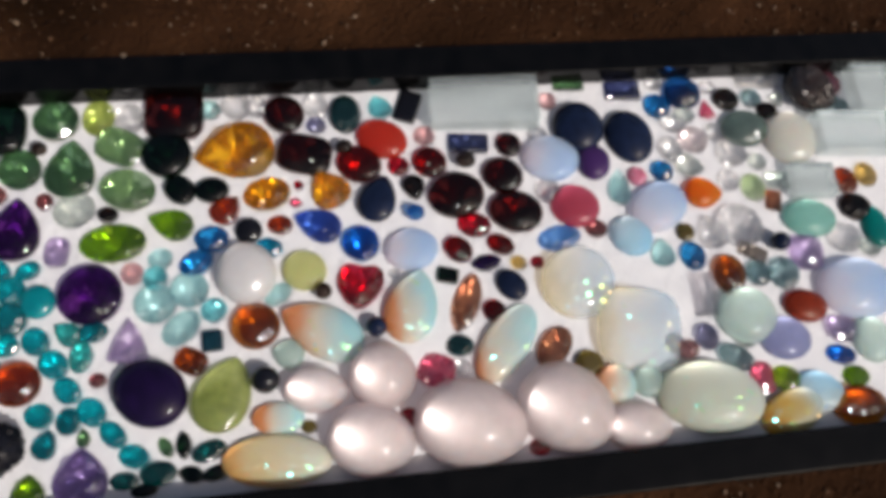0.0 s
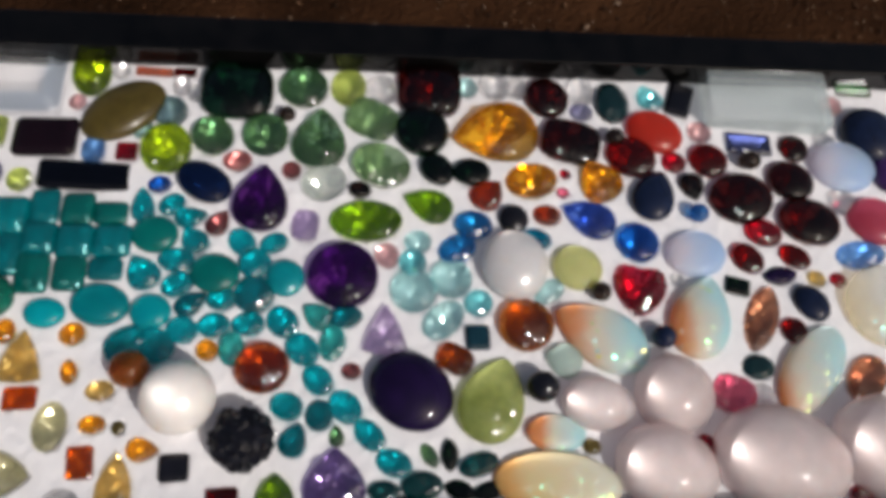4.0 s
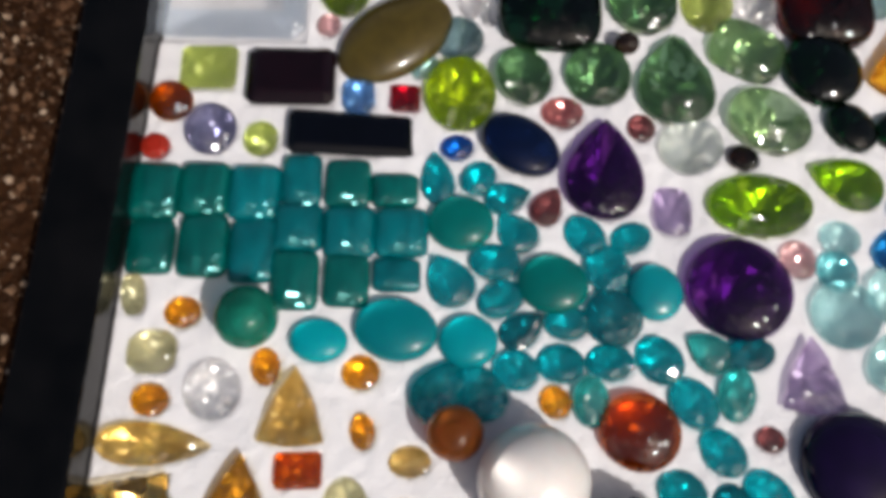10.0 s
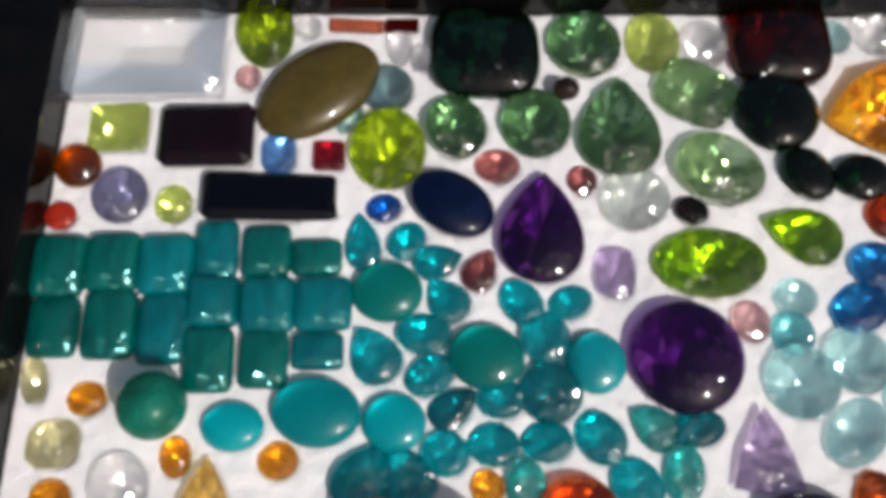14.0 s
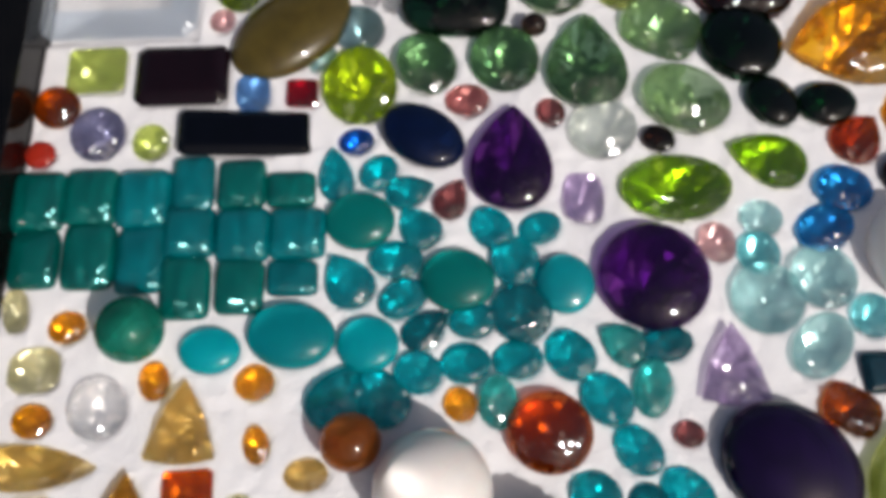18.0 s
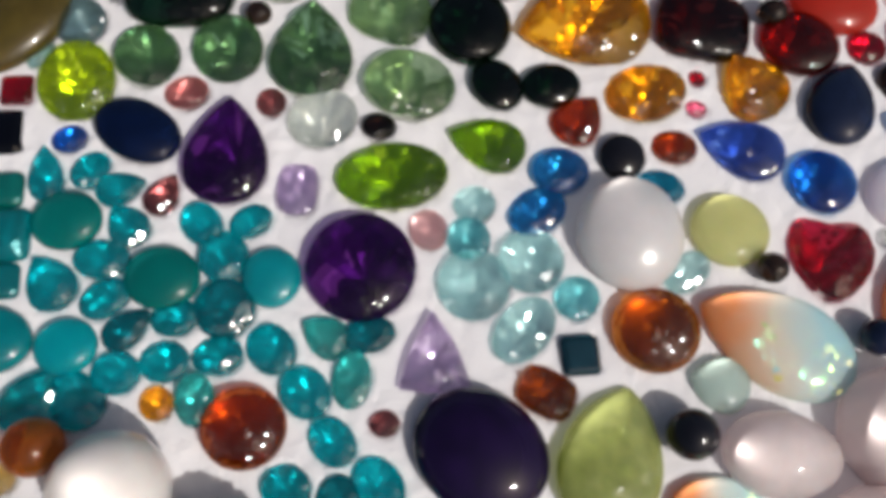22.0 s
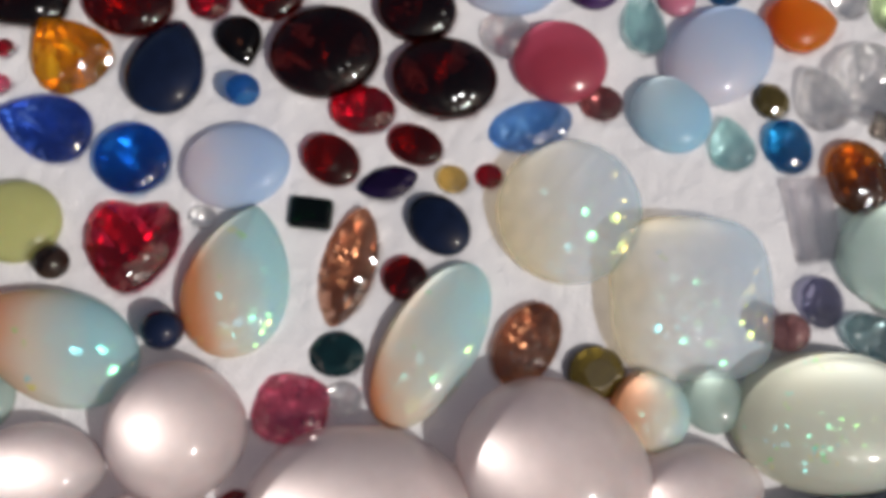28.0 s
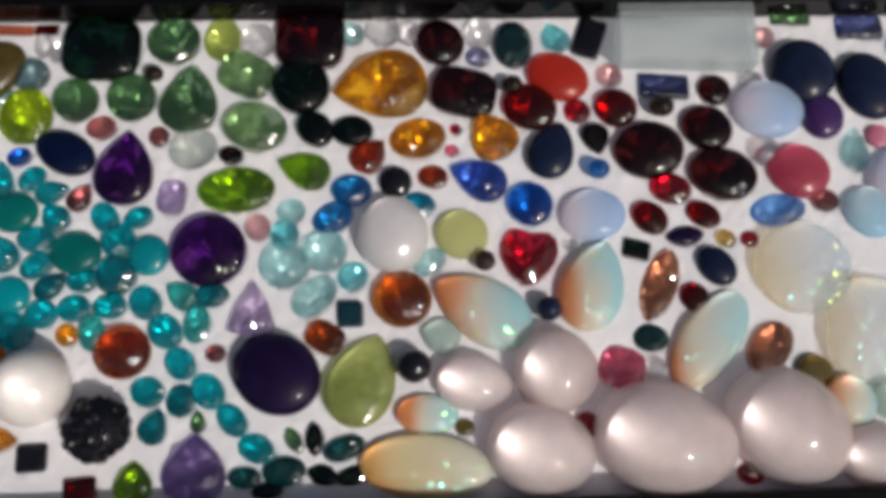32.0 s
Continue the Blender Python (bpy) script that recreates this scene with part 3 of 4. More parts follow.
def pavilion_rings(cut, w, h, n, pav):
    low = min(w, h)
    base = outline(cut, n)
    half = [((base[i][0] + base[(i + 1) % n][0]) / 2, (base[i][1] + base[(i + 1) % n][1]) / 2) for i in range(n)]

    def ring(pts, by, s, z):
        return [(x * w * s, y * h * s, z) for x, y in pts[by:] + pts[:by]]
    return base, half, ring, [
        ring(base, 1, 1.0, pav), jitter(ring(half, 1, 0.84, 0.66 * pav), low), jitter(ring(base, 2, 0.60, 0.42 * pav), low),
        jitter(ring(half, 2, 0.34, 0.19 * pav), low * 0.7), ring(base, 3, 0.05, 0.0)]


def faceted(cut, w, h, n):
    low = min(w, h)
    crown, girdle, pav = 0.15 * low, 0.03 * low, 0.41 * low
    top = crown + girdle + pav
    base, half, ring, below = pavilion_rings(cut, w, h, n, pav)
    return rings_to_mesh([
        ring(base, 0, 0.54, top), jitter(ring(half, 0, 0.80, top - 0.42 * crown), low * 0.8), ring(base, 1, 1.0, top - crown), *below],
        twisted=(0, 1, 3, 4, 5, 6), cut_at=3, worn=0.012 * low), pav


def buff_top(cut, w, h, n):
    """A stone with a smooth domed top over a faceted underside."""
    low = min(w, h)
    crown, girdle, pav = 0.20 * low, 0.03 * low, 0.41 * low
    fine = outline(cut, 48)
    dome_rings = []
    for k in range(9):
        a = (0.06 + 0.94 * k / 8) * math.pi / 2
        dome_rings.append([(x * w * math.sin(a), y * h * math.sin(a), pav + girdle + crown * math.cos(a)) for x, y in fine])
    dome_rings.append([(x * w, y * h, pav) for x, y in fine])
    bm = bmesh.new()
    rows = [[bm.verts.new(p) for p in r] for r in dome_rings]
    bm.faces.new(rows[0])
    for a, b in zip(rows, rows[1:]):
        for i in range(48):
            bm.faces.new((a[i], b[i], b[(i + 1) % 48], a[(i + 1) % 48]))
    below = pavilion_rings(cut, w, h, n, pav)[3]
    made = rings_to_mesh([[(x, y, pav + 0.001) for x, y, z in below[0]], *below], twisted=(1, 2, 3, 4), cut_at=1)
    made["table"].free(), made["crown"].free()
    return {"dome": bm, "pavilion": made["pavilion"]}, pav


def step_cut(w, h, bevel=0.10, steps=2):
    low, big = min(w, h), max(w, h)
    crown, pav = 0.12 * low, (0.28 if big < 0.011 else 0.17 if steps < 5 else 0.32) * low
    rings = []
    for k in range(steps + 1):
        f = k / steps
        rings.append((0.18 * low * (1 - f), pav + 0.03 * low + crown * (1 - f ** 1.5)))
    rings.append((0.0, pav))
    for k in range(1, steps + 2):
        f = k / (steps + 1)
        rings.append((0.40 * low * f, pav * (1 - f ** 0.8)))
    return rings_to_mesh([[(x, y, zz) for x, y in box_ring(w, h, i, bevel * low)] for i, zz in rings], cut_at=steps + 1, worn=0.008 * low), pav


def ridged(w, h):
    """A long crystal, flat-topped, its underside cut into lengthwise grooves."""
    low = min(w, h)
    pav = 0.38 * low
    top = [(-0.5, 0.0), (-0.43, 0.08), (-0.27, 0.15), (0.25, 0.155), (0.42, 0.085), (0.5, 0.0)]
    low_side = [(-0.5, -0.03), (-0.40, -0.25), (-0.26, -0.10), (-0.13, -0.27), (0.09, -0.15), (0.13, -0.28), (0.27, -0.12), (0.41, -0.25), (0.5, -0.03)]
    made = {}

    def strip(name, line, ends):
        bm = bmesh.new()
        rows = []
        for y, z in line:
            x = w / 2 - 0.62 * abs(z) * low
            rows.append([bm.verts.new((q, y * h, z * low + pav)) for q in (-x, x)])
        for k, (a, b) in enumerate(zip(rows, rows[1:])):
            if name == "pavilion" and k == 3:
                # the broad groove side is stepped along its length
                for i in range(9):
                    for lane in range(3):
                        c = [a[e].co.lerp(b[e].co, f) for e, f in ((0, lane / 3), (1, lane / 3), (1, (lane + 1) / 3), (0, (lane + 1) / 3))]
                        p0, p1 = (c[0].lerp(c[1], (i + q) / 9) for q in (0, 1))
                        q0, q1 = (c[3].lerp(c[2], (i + q) / 9) for q in (0, 1))
                        drop = Vector((0, 0, (0.32 + 0.05 * (i * 4 % 5)) * (p1 - p0).length))
                        lean = Vector((0, 0, 0.09 * (lane - 1) * (q0 - p0).length))
                        bm.faces.new([bm.verts.new(v) for v in (p0 - drop - lean, p1 - lean, q1, q0 - drop)])
                continue
            bm.faces.new((a[0], a[1], b[1], b[0]))
        if ends:
            bm.faces.new([r[0] for r in rows])
            bm.faces.new([r[1] for r in rows][::-1])
        made[name] = bm
    strip("table", top[2:4], False)
    strip("crown", top, True)
    strip("pavilion", low_side, True)
    middle = [f for f in made["crown"].faces if len(f.verts) == 4 and all(v.co.z > pav + 0.14 * low for v in f.verts)]
    bmesh.ops.delete(made["crown"], geom=middle, context="FACES_ONLY")
    return made, pav


def slab(w, h, tall):
    """A sawn block with crisp, slightly worn edges."""
    bm = bmesh.new()
    bmesh.ops.create_cube(bm, size=1)
    for v in bm.verts:
        v.co = Vector((v.co.x * w, v.co.y * h, (v.co.z + 0.5) * tall))
    bmesh.ops.bevel(bm, geom=bm.edges[:], offset=0.00028, segments=2, affect="EDGES", profile=0.5)
    return bm


def dome(cut, w, h, tall, n, steps):
    pts = outline(cut, n)
    rings = []
    for k in range(steps + 1):
        a = (0.08 + 0.92 * k / steps) * math.pi / 2
        s, z = math.sin(a), math.cos(a)
        rings.append([(x * w * s, y * h * s, tall * (0.30 + 0.70 * z)) for x, y in pts])
    for s, z in ((0.97, 0.10), (0.78, -0.08), (0.42, -0.19), (0.06, -0.22)):
        rings.append([(x * w * s, y * h * s, tall * z) for x, y in pts])
    return rings_to_mesh(rings)


def ellipsoid(w, h, tall, taper=0.0):
    bm = bmesh.new()
    bmesh.ops.create_uvsphere(bm, u_segments=40, v_segments=22, radius=0.5)
    for v in bm.verts:
        k = 1 - taper * v.co.x
        v.co = Vector((v.co.x * w, v.co.y * h * k, (v.co.z * k + 0.5) * tall))
    return bm


def crystal_lump(w, h, tall, rnd):
    """A rough mass of small crystals."""
    bm = ellipsoid(w * 0.86, h * 0.86, tall * 0.86)
    uneven = lambda d: 1 + 0.16 * noise.noise(d * 1.7 + Vector((3, 1, 8)))
    for v in bm.verts:
        d = Vector((v.co.x / w, v.co.y / h, 0))
        v.co.x, v.co.y = v.co.x * uneven(d * 4), v.co.y * uneven(d * 4)
    for _ in range(560):
        u, a = rnd.uniform(-0.5, 1), rnd.uniform(0, 2 * math.pi)
        q = math.sqrt(1 - u * u)
        d = Vector((q * math.cos(a), q * math.sin(a), u))
        k = uneven(Vector((d.x, d.y, 0)) * 1.72)
        c = Vector((d.x * w * 0.43 * k, d.y * h * 0.43 * k, (d.z * 0.43 + 0.43) * tall))
        r = w * rnd.choice((0.016, 0.02, 0.026, 0.04))
        m = Matrix.Translation(c) @ Euler((rnd.random() * 6, rnd.random() * 6, rnd.random() * 6)).to_matrix().to_4x4()
        bmesh.ops.create_cube(bm, size=r * 1.5, matrix=m)
    return bm


SHAPE = {
    "oval": ("faceted_gem", "oval-cut gem"), "round": ("faceted_gem", "round-cut gem"), "pear": ("pear_gem", "pear-cut gem"),
    "marq": ("marquise_gem", "marquise-cut gem"), "cush": ("cushion_gem", "cushion-cut gem"), "tri": ("trillion_gem", "triangular-cut gem"),
    "heart": ("heart_gem", "heart-cut gem"), "rect": ("step_cut_gem", "rectangular step-cut gem"), "bag": ("baguette_gem", "long ridged crystal gem"),
    "slab": ("gem_block", "sawn rectangular crystal block"), "buff": ("buff_top_gem", "smooth-topped oval gem"), "buffp": ("buff_top_gem", "smooth-topped pear-shaped gem"), "buffc": ("buff_top_gem", "smooth-topped cushion gem"),
    "tab": ("tablet_gem", "rectangular tablet-cut gem"), "cab": ("cabochon", "smooth domed cabochon"), "pearc": ("cabochon", "smooth drop-shaped cabochon"), "cabc": ("cabochon", "smooth cushion-shaped cabochon"), "ball": ("bead", "polished round bead"),
    "pearl": ("pearl", "round pearl"), "egg": ("polished_egg", "egg-shaped stone"), "drusy": ("drusy_stone", "rough lump of sparkling crystals")}
CUTS = {"pear": "pear", "marq": "marquise", "cush": "cushion", "tri": "trillion", "heart": "heart", "buffp": "pear", "buffc": "cushion"}
rnd_gem = random.Random(11)


DENTS = []
MILKY = {"opalm", "bluelace", "lblue", "cateye", "mint", "opal", "opalgold", "lav", "turqp"}


def gem(shape, key, x, y, w, h, turn):
    """One stone: its cut, its colour, the place of its middle, its length and breadth, all in millimetres, and its turn in degrees."""
    words, mat, top, under = STONE[key]
    edge = STONE["iceedge"][2] if key == "clearblue" else top
    name, cut_words = SHAPE[shape]
    x, y, w, h = x * 0.001, y * 0.001, w * 0.001, h * 0.001
    low, big = min(w, h), max(w, h)
    smooth = shape in ("cab", "cabc", "pearc", "ball", "pearl", "egg", "tab")
    tilt, sunk = 2.0, 0.0003
    if shape in ("cab", "cabc", "pearc"):
        made = dome({"pearc": "drop", "cabc": "cushion"}.get(shape, "oval"), w, h, low * (0.5 if key == "blister" else rnd_gem.uniform(0.34, 0.40)), 48 if big > 0.01 else 36, 20 if big > 0.01 else 10)
        sunk = 0.06 * low
        if key not in MILKY:
            DENTS.append((x, y, w * 0.96, h * 0.96, radians(turn), sunk + 0.11 * low, 0, {"pearc": "drop", "cabc": "cushion"}.get(shape, "oval")))
    elif shape == "tab":
        w, h = w * 1.06, h * 1.06
        made = dome("tablet", w, h, low * 0.44, 40, 7)
        sunk = 0.10 * low
    elif shape in ("ball", "pearl"):
        made = ellipsoid(w, h, low * 0.98)
        sunk = (0.2 if shape == "pearl" else 0.08) * low
    elif shape == "egg":
        made = ellipsoid(w, h, low * 0.86, 0.12)
        sunk = 0.34 * low
    elif shape == "slab":
        made = slab(w, h, min(0.0048, 0.42 * low))
        tilt = 0.4
    elif shape == "drusy":
        made = crystal_lump(w, h, low * 0.8, rnd_gem)
        sunk = 0.10 * low
    elif shape == "bag":
        made, deep = ridged(w, h)
    elif shape == "rect":
        made, deep = step_cut(w, h, 0.10, 2 if big < 0.008 else 3)
    elif shape.startswith("buff"):
        made, deep = buff_top(CUTS.get(shape, "oval"), w, h, 12 if big < 0.009 else 16)
        tilt = 3.0
    else:
        made, deep = faceted(CUTS.get(shape, "oval"), w, h, 15 if shape == "tri" else 12 if big < 0.006 else 16 if big < 0.011 else 20)
        tilt = 4.0
    m = Euler((radians(rnd_gem.gauss(0, tilt)), radians(rnd_gem.gauss(0, tilt)), 0)).to_matrix()
    size = "tiny " if big < 0.0042 else "small " if big < 0.0062 else "large " if big > 0.0135 else ""
    kind = "pearl" if shape == "pearl" else "bead" if shape == "ball" else "cabochon" if smooth else "gemstone"
    if isinstance(made, dict):
        # pressed into the pad up to just under its widest line
        sunk = deep - 0.05 * low
        DENTS.append((x, y, w, h, radians(turn), sunk, {"rect": 0.4, "bag": 0.02}.get(shape, 0), CUTS.get(shape, "oval")))
        hub = Vector((0, 0, deep))
        ob = new(name)
        for piece, bm in made.items():
            for v in bm.verts:
                v.co = m @ (v.co - hub) + hub
            bmesh.ops.recalc_face_normals(bm, faces=bm.faces)
            flip = sum(f.normal.z * (-1 if piece == "pavilion" else 1) for f in bm.faces) < 0
            if flip:
                bmesh.ops.reverse_faces(bm, faces=bm.faces)
            part(piece, bm, under if piece == "pavilion" else edge if piece == "crown" else top, ob, smooth=piece == "dome")
    else:
        for v in made.verts:
            v.co = m @ v.co
        bmesh.ops.recalc_face_normals(made, faces=made.faces)
        back = key not in CLOUDY and under is not top and shape in ("cab", "cabc", "pearc", "tab")
        ob = part(name, made, top if back else mat, None, smooth=smooth)
        if back:
            # a see-through stone shows the inside of its back
            ob.data.materials.append(under)
            ob.data.polygons.foreach_set("material_index", [int(f.normal.z < -0.2) for f in ob.data.polygons])
    if key.startswith("opal"):
        ob.data.transform(pose(0, 0, 0, 0, 0, turn))
        turn = 0
    ob.matrix_basis = pose(x, y, -sunk, 0, 0, turn)
    return tagged(ob, f"{size}{words} {cut_words} on white felt", kind, f"{words} {cut_words}s")


# ---- the stones, millimetres from the middle of the tray's left half ----
gem("rect", "clearblue", -66.17, 53.81, 20.69, 15.65, 1.5)
gem("oval", "perid", -50.78, 56.30, 11.40, 7.45, 94.2)
gem("round", "pinkp", -52.61, 49.27, 3.35, 3.92, -1.2)
gem("rect", "pinkbar", -38.71, 57.20, 7.19, 2.16, -1.1)
gem("rect", "garnet", -32.65, 57.26, 4.56, 2.35, -1.1)
gem("round", "clear", -45.32, 57.08, 3.76, 3.60, -1.1)
gem("cab", "olive", -43.25, 47.20, 17.89, 11.18, 37.2)
gem("rect", "aquap", -39.15, 43.08, 3.94, 3.29, 21.6)
gem("oval", "clear", -32.97, 53.97, 3.38, 5.30, -1.1)
gem("oval", "clear", -30.19, 52.37, 2.69, 4.55, -1.2)
gem("oval", "aqgr", -34.53, 47.56, 6.95, 6.75, -1.2)
gem("round", "perid", -34.23, 38.78, 9.55, 11.25, -1.4)
gem("buffc", "dkgreen", -21.68, 52.75, 14.36, 13.31, -1.1)
gem("oval", "green", -8.39, 54.51, 9.89, 10.27, -1.1)
gem("round", "ygreen", 0.81, 54.60, 7.28, 9.00, -1.1)
gem("oval", "clear", 7.36, 54.53, 6.93, 7.41, -1.1)
gem("buffc", "garnetd", 17.57, 54.92, 13.29, 13.85, -1.1)
gem("oval", "green", -25.55, 42.02, 8.08, 9.11, -1.3)
gem("oval", "green", -15.40, 42.43, 9.08, 9.43, -1.3)
gem("ball", "smoky", -11.31, 46.94, 3.45, 3.15, -1.2)
gem("pear", "green", -4.73, 42.10, 14.59, 10.67, 87.1)
gem("cush", "greenp", 5.63, 46.89, 10.47, 8.50, -26.9)
gem("buff", "dkgreen", 15.90, 44.38, 10.82, 11.71, -1.3)
gem("oval", "greenp", 7.62, 36.20, 11.75, 10.31, -10.3)
gem("oval", "palegr", -3.52, 31.88, 8.97, 7.98, 24.6)
gem("oval", "smoky", 3.47, 30.47, 4.39, 3.67, -1.5)
gem("buff", "dkgreen", 18.71, 35.47, 7.46, 6.48, -59.4)
gem("buff", "dkgreen", 25.61, 34.96, 7.56, 6.04, 3.9)
gem("round", "mauvep", -20.50, 36.47, 5.69, 4.87, -1.4)
gem("round", "mauve", -9.90, 34.51, 3.70, 4.06, -1.5)
gem("buff", "navy", -26.18, 31.34, 11.03, 7.97, -29.2)
gem("oval", "blue", -34.62, 30.80, 4.53, 3.63, 11.6)
gem("buffp", "amet", -15.30, 28.12, 14.41, 10.33, 85.4)
gem("pear", "mauve", -22.84, 22.74, 5.89, 3.84, 61.9)
gem("cush", "lilac", -6.75, 22.47, 6.80, 4.91, 85.4)
gem("oval", "peridd", 4.80, 23.57, 13.76, 8.79, 3.6)
gem("pear", "peridd", 16.75, 27.31, 9.85, 7.13, 159.0)
gem("buff", "amet", 0.54, 12.03, 13.08, 13.21, -1.8)
gem("rect", "plumbk", -57.04, 40.66, 11.78, 8.81, 1.2)
gem("rect", "blackblue", -48.55, 32.21, 16.34, 6.28, 1.0)
gem("rect", "ygreen", -68.26, 41.77, 7.53, 6.56, 1.2)
gem("cush", "sky", -47.93, 38.17, 4.38, 5.48, 1.1)
gem("rect", "ruby", -41.61, 37.94, 3.92, 4.19, 1.1)
gem("cab", "amber", -72.65, 36.43, 5.69, 5.72, 1.1)
gem("round", "lilacgr", -66.99, 32.49, 6.76, 7.46, 1.0)
gem("round", "ygreen", -60.33, 31.24, 4.64, 5.08, 1.0)
gem("round", "red", -73.86, 29.77, 3.80, 3.75, 1.0)
gem("tab", "emer", -72.99, 23.28, 6.15, 7.46, 0.8)
gem("tab", "emer", -66.69, 23.79, 6.06, 7.06, 0.9)
gem("tab", "emteal", -60.36, 23.47, 6.20, 7.31, 0.8)
gem("tab", "emteal", -54.47, 25.35, 4.94, 6.86, 0.9)
gem("tab", "emer", -48.52, 25.06, 5.62, 6.41, 0.9)
gem("tab", "emer", -42.52, 24.34, 5.78, 4.41, 0.9)
gem("tab", "emer", -72.44, 15.86, 5.60, 6.81, 0.7)
gem("tab", "emer", -66.07, 16.12, 5.88, 7.87, 0.7)
gem("tab", "emteal", -59.85, 15.57, 5.64, 7.97, 0.7)
gem("tab", "emteal", -54.46, 18.89, 5.74, 6.12, 0.8)
gem("tab", "emteal", -48.01, 18.42, 6.26, 6.50, 0.7)
gem("tab", "emteal", -41.48, 18.52, 6.42, 6.24, 0.7)
gem("tab", "emer", -54.35, 11.96, 5.58, 7.11, 0.6)
gem("tab", "emer", -48.06, 12.03, 5.36, 6.47, 0.6)
gem("tab", "emteal", -41.91, 12.91, 5.67, 4.18, 0.6)
gem("pear", "teal", -37.09, 26.34, 7.36, 4.39, 96.0)
gem("oval", "teal", -31.71, 26.41, 5.49, 4.19, 54.1)
gem("pear", "teal", -27.94, 23.87, 6.13, 4.26, 16.4)
gem("cab", "tealg", -33.97, 19.99, 8.50, 7.35, 0.8)
gem("pear", "teal", -27.11, 19.18, 6.42, 4.99, 129.0)
gem("pear", "teal", -35.47, 12.55, 7.34, 5.92, 120.7)
gem("oval", "teal", -29.64, 14.92, 6.55, 4.85, 0.7)
gem("oval", "teal", -28.96, 10.11, 6.21, 4.39, 30.3)
gem("cab", "tealg", -22.48, 12.19, 8.87, 7.77, -9.5)
gem("round", "teal", -15.49, 14.42, 5.90, 6.66, 0.7)
gem("oval", "teal", -18.17, 18.70, 6.03, 4.78, -49.9)
gem("oval", "teal", -12.40, 18.71, 5.47, 3.91, 20.6)
gem("cab", "teald", -9.87, 11.52, 6.97, 7.35, 0.6)
gem("round", "teald", -15.25, 8.08, 7.22, 7.14, 0.5)
gem("oval", "teal", -20.85, 7.33, 5.78, 4.30, 10.3)
gem("pear", "teald", -26.26, 6.50, 6.40, 4.27, 34.6)
gem("oval", "teal", -21.90, 2.32, 5.87, 4.80, 0.4)
gem("oval", "teal", -27.28, 1.40, 5.57, 5.01, 0.4)
gem("oval", "teal", -15.95, 2.66, 5.94, 4.68, 5.2)
gem("oval", "teal", -9.94, 3.02, 6.44, 5.42, -49.4)
gem("pear", "tealp", -3.81, 4.20, 6.12, 4.80, 144.2)
gem("oval", "teald", 1.18, 4.00, 6.26, 4.18, 9.9)
gem("ball", "emergr", -58.91, 6.32, 7.49, 7.49, 0.5)
gem("cab", "turq", -50.92, 4.42, 6.98, 5.47, 0.5)
gem("cab", "turqd", -41.72, 5.95, 10.23, 7.88, -7.4)
gem("cab", "turq", -32.94, 4.73, 7.18, 6.67, 0.5)
gem("pear", "teal", -36.03, -1.13, 8.41, 6.76, 62.8)
gem("pear", "teal", -31.51, -0.93, 7.83, 5.83, 115.8)
gem("cush", "palel", -73.73, 9.66, 5.21, 2.94, 100.1)
gem("oval", "orange", -67.49, 7.57, 4.63, 3.76, 3.9)
gem("cush", "palel", -70.43, 2.66, 5.72, 5.37, 3.8)
gem("oval", "orange", -69.90, -3.04, 4.46, 3.69, 3.6)
gem("round", "clear", -62.86, -1.80, 6.65, 7.04, 3.6)
gem("oval", "orange", -56.92, 1.15, 4.53, 3.55, 99.0)
gem("round", "orange", -45.68, 0.72, 4.59, 4.13, 3.7)
gem("oval", "orange", -45.11, -6.18, 4.12, 2.99, 96.9)
gem("tri", "gold", -53.34, -3.37, 9.34, 7.79, 89.2)
gem("pear", "gold", -68.66, -8.05, 13.28, 4.94, -0.8)
gem("bag", "palegold", -70.40, -20.99, 18.36, 10.50, 100.6)
gem("tri", "golddk", -58.87, -13.73, 10.12, 8.51, 88.4)
gem("rect", "fire", -52.18, -10.62, 5.37, 4.00, 3.4)
gem("oval", "palel", -46.61, -15.41, 8.51, 5.64, 93.6)
gem("oval", "gold", -62.98, -22.28, 5.31, 3.56, 101.0)
gem("pear", "palel", -53.67, -23.17, 11.70, 7.87, -2.0)
gem("round", "redor", -60.63, -28.43, 4.54, 4.15, 3.0)
gem("rect", "garnetd", -49.62, -28.99, 7.31, 3.20, 2.9)
gem("oval", "clear", -42.86, -27.67, 5.53, 4.45, 3.0)
gem("rect", "fire", -40.88, -21.33, 5.14, 4.10, 94.5)
gem("pear", "gold", -35.04, -25.11, 10.07, 5.80, 85.3)
gem("oval", "orange", -39.97, -15.10, 4.36, 3.03, 3.3)
gem("round", "olive", -35.71, -15.68, 2.26, 2.35, 3.2)
gem("pear", "orange", -31.28, -19.36, 5.28, 3.74, -1.9)
gem("oval", "gold", -39.58, -9.42, 4.94, 3.50, 3.4)
gem("rect", "black", -25.97, -22.32, 4.76, 4.47, 3.1)
gem("rect", "garnet", -17.86, -27.45, 5.16, 3.54, 2.9)
gem("pear", "peridd", -9.43, -26.79, 6.64, 6.14, 89.9)
gem("pear", "amlil", 0.16, -24.90, 10.93, 10.21, 89.8)
gem("drusy", "black", -15.17, -18.38, 11.85, 11.37, 3.2)
gem("pearl", "pearl", -26.40, -11.67, 12.48, 12.48, 3.4)
gem("ball", "ambred", -34.62, -6.23, 6.64, 6.31, 3.5)
gem("cab", "ambred", -12.92, -5.54, 9.59, 9.17, -1.8)
gem("oval", "orange", -22.62, -2.28, 3.76, 3.86, 3.6)
gem("round", "mauve", 2.51, -6.09, 3.43, 3.06, 3.4)
gem("oval", "tealp", -18.43, -2.10, 6.11, 4.40, 89.8)
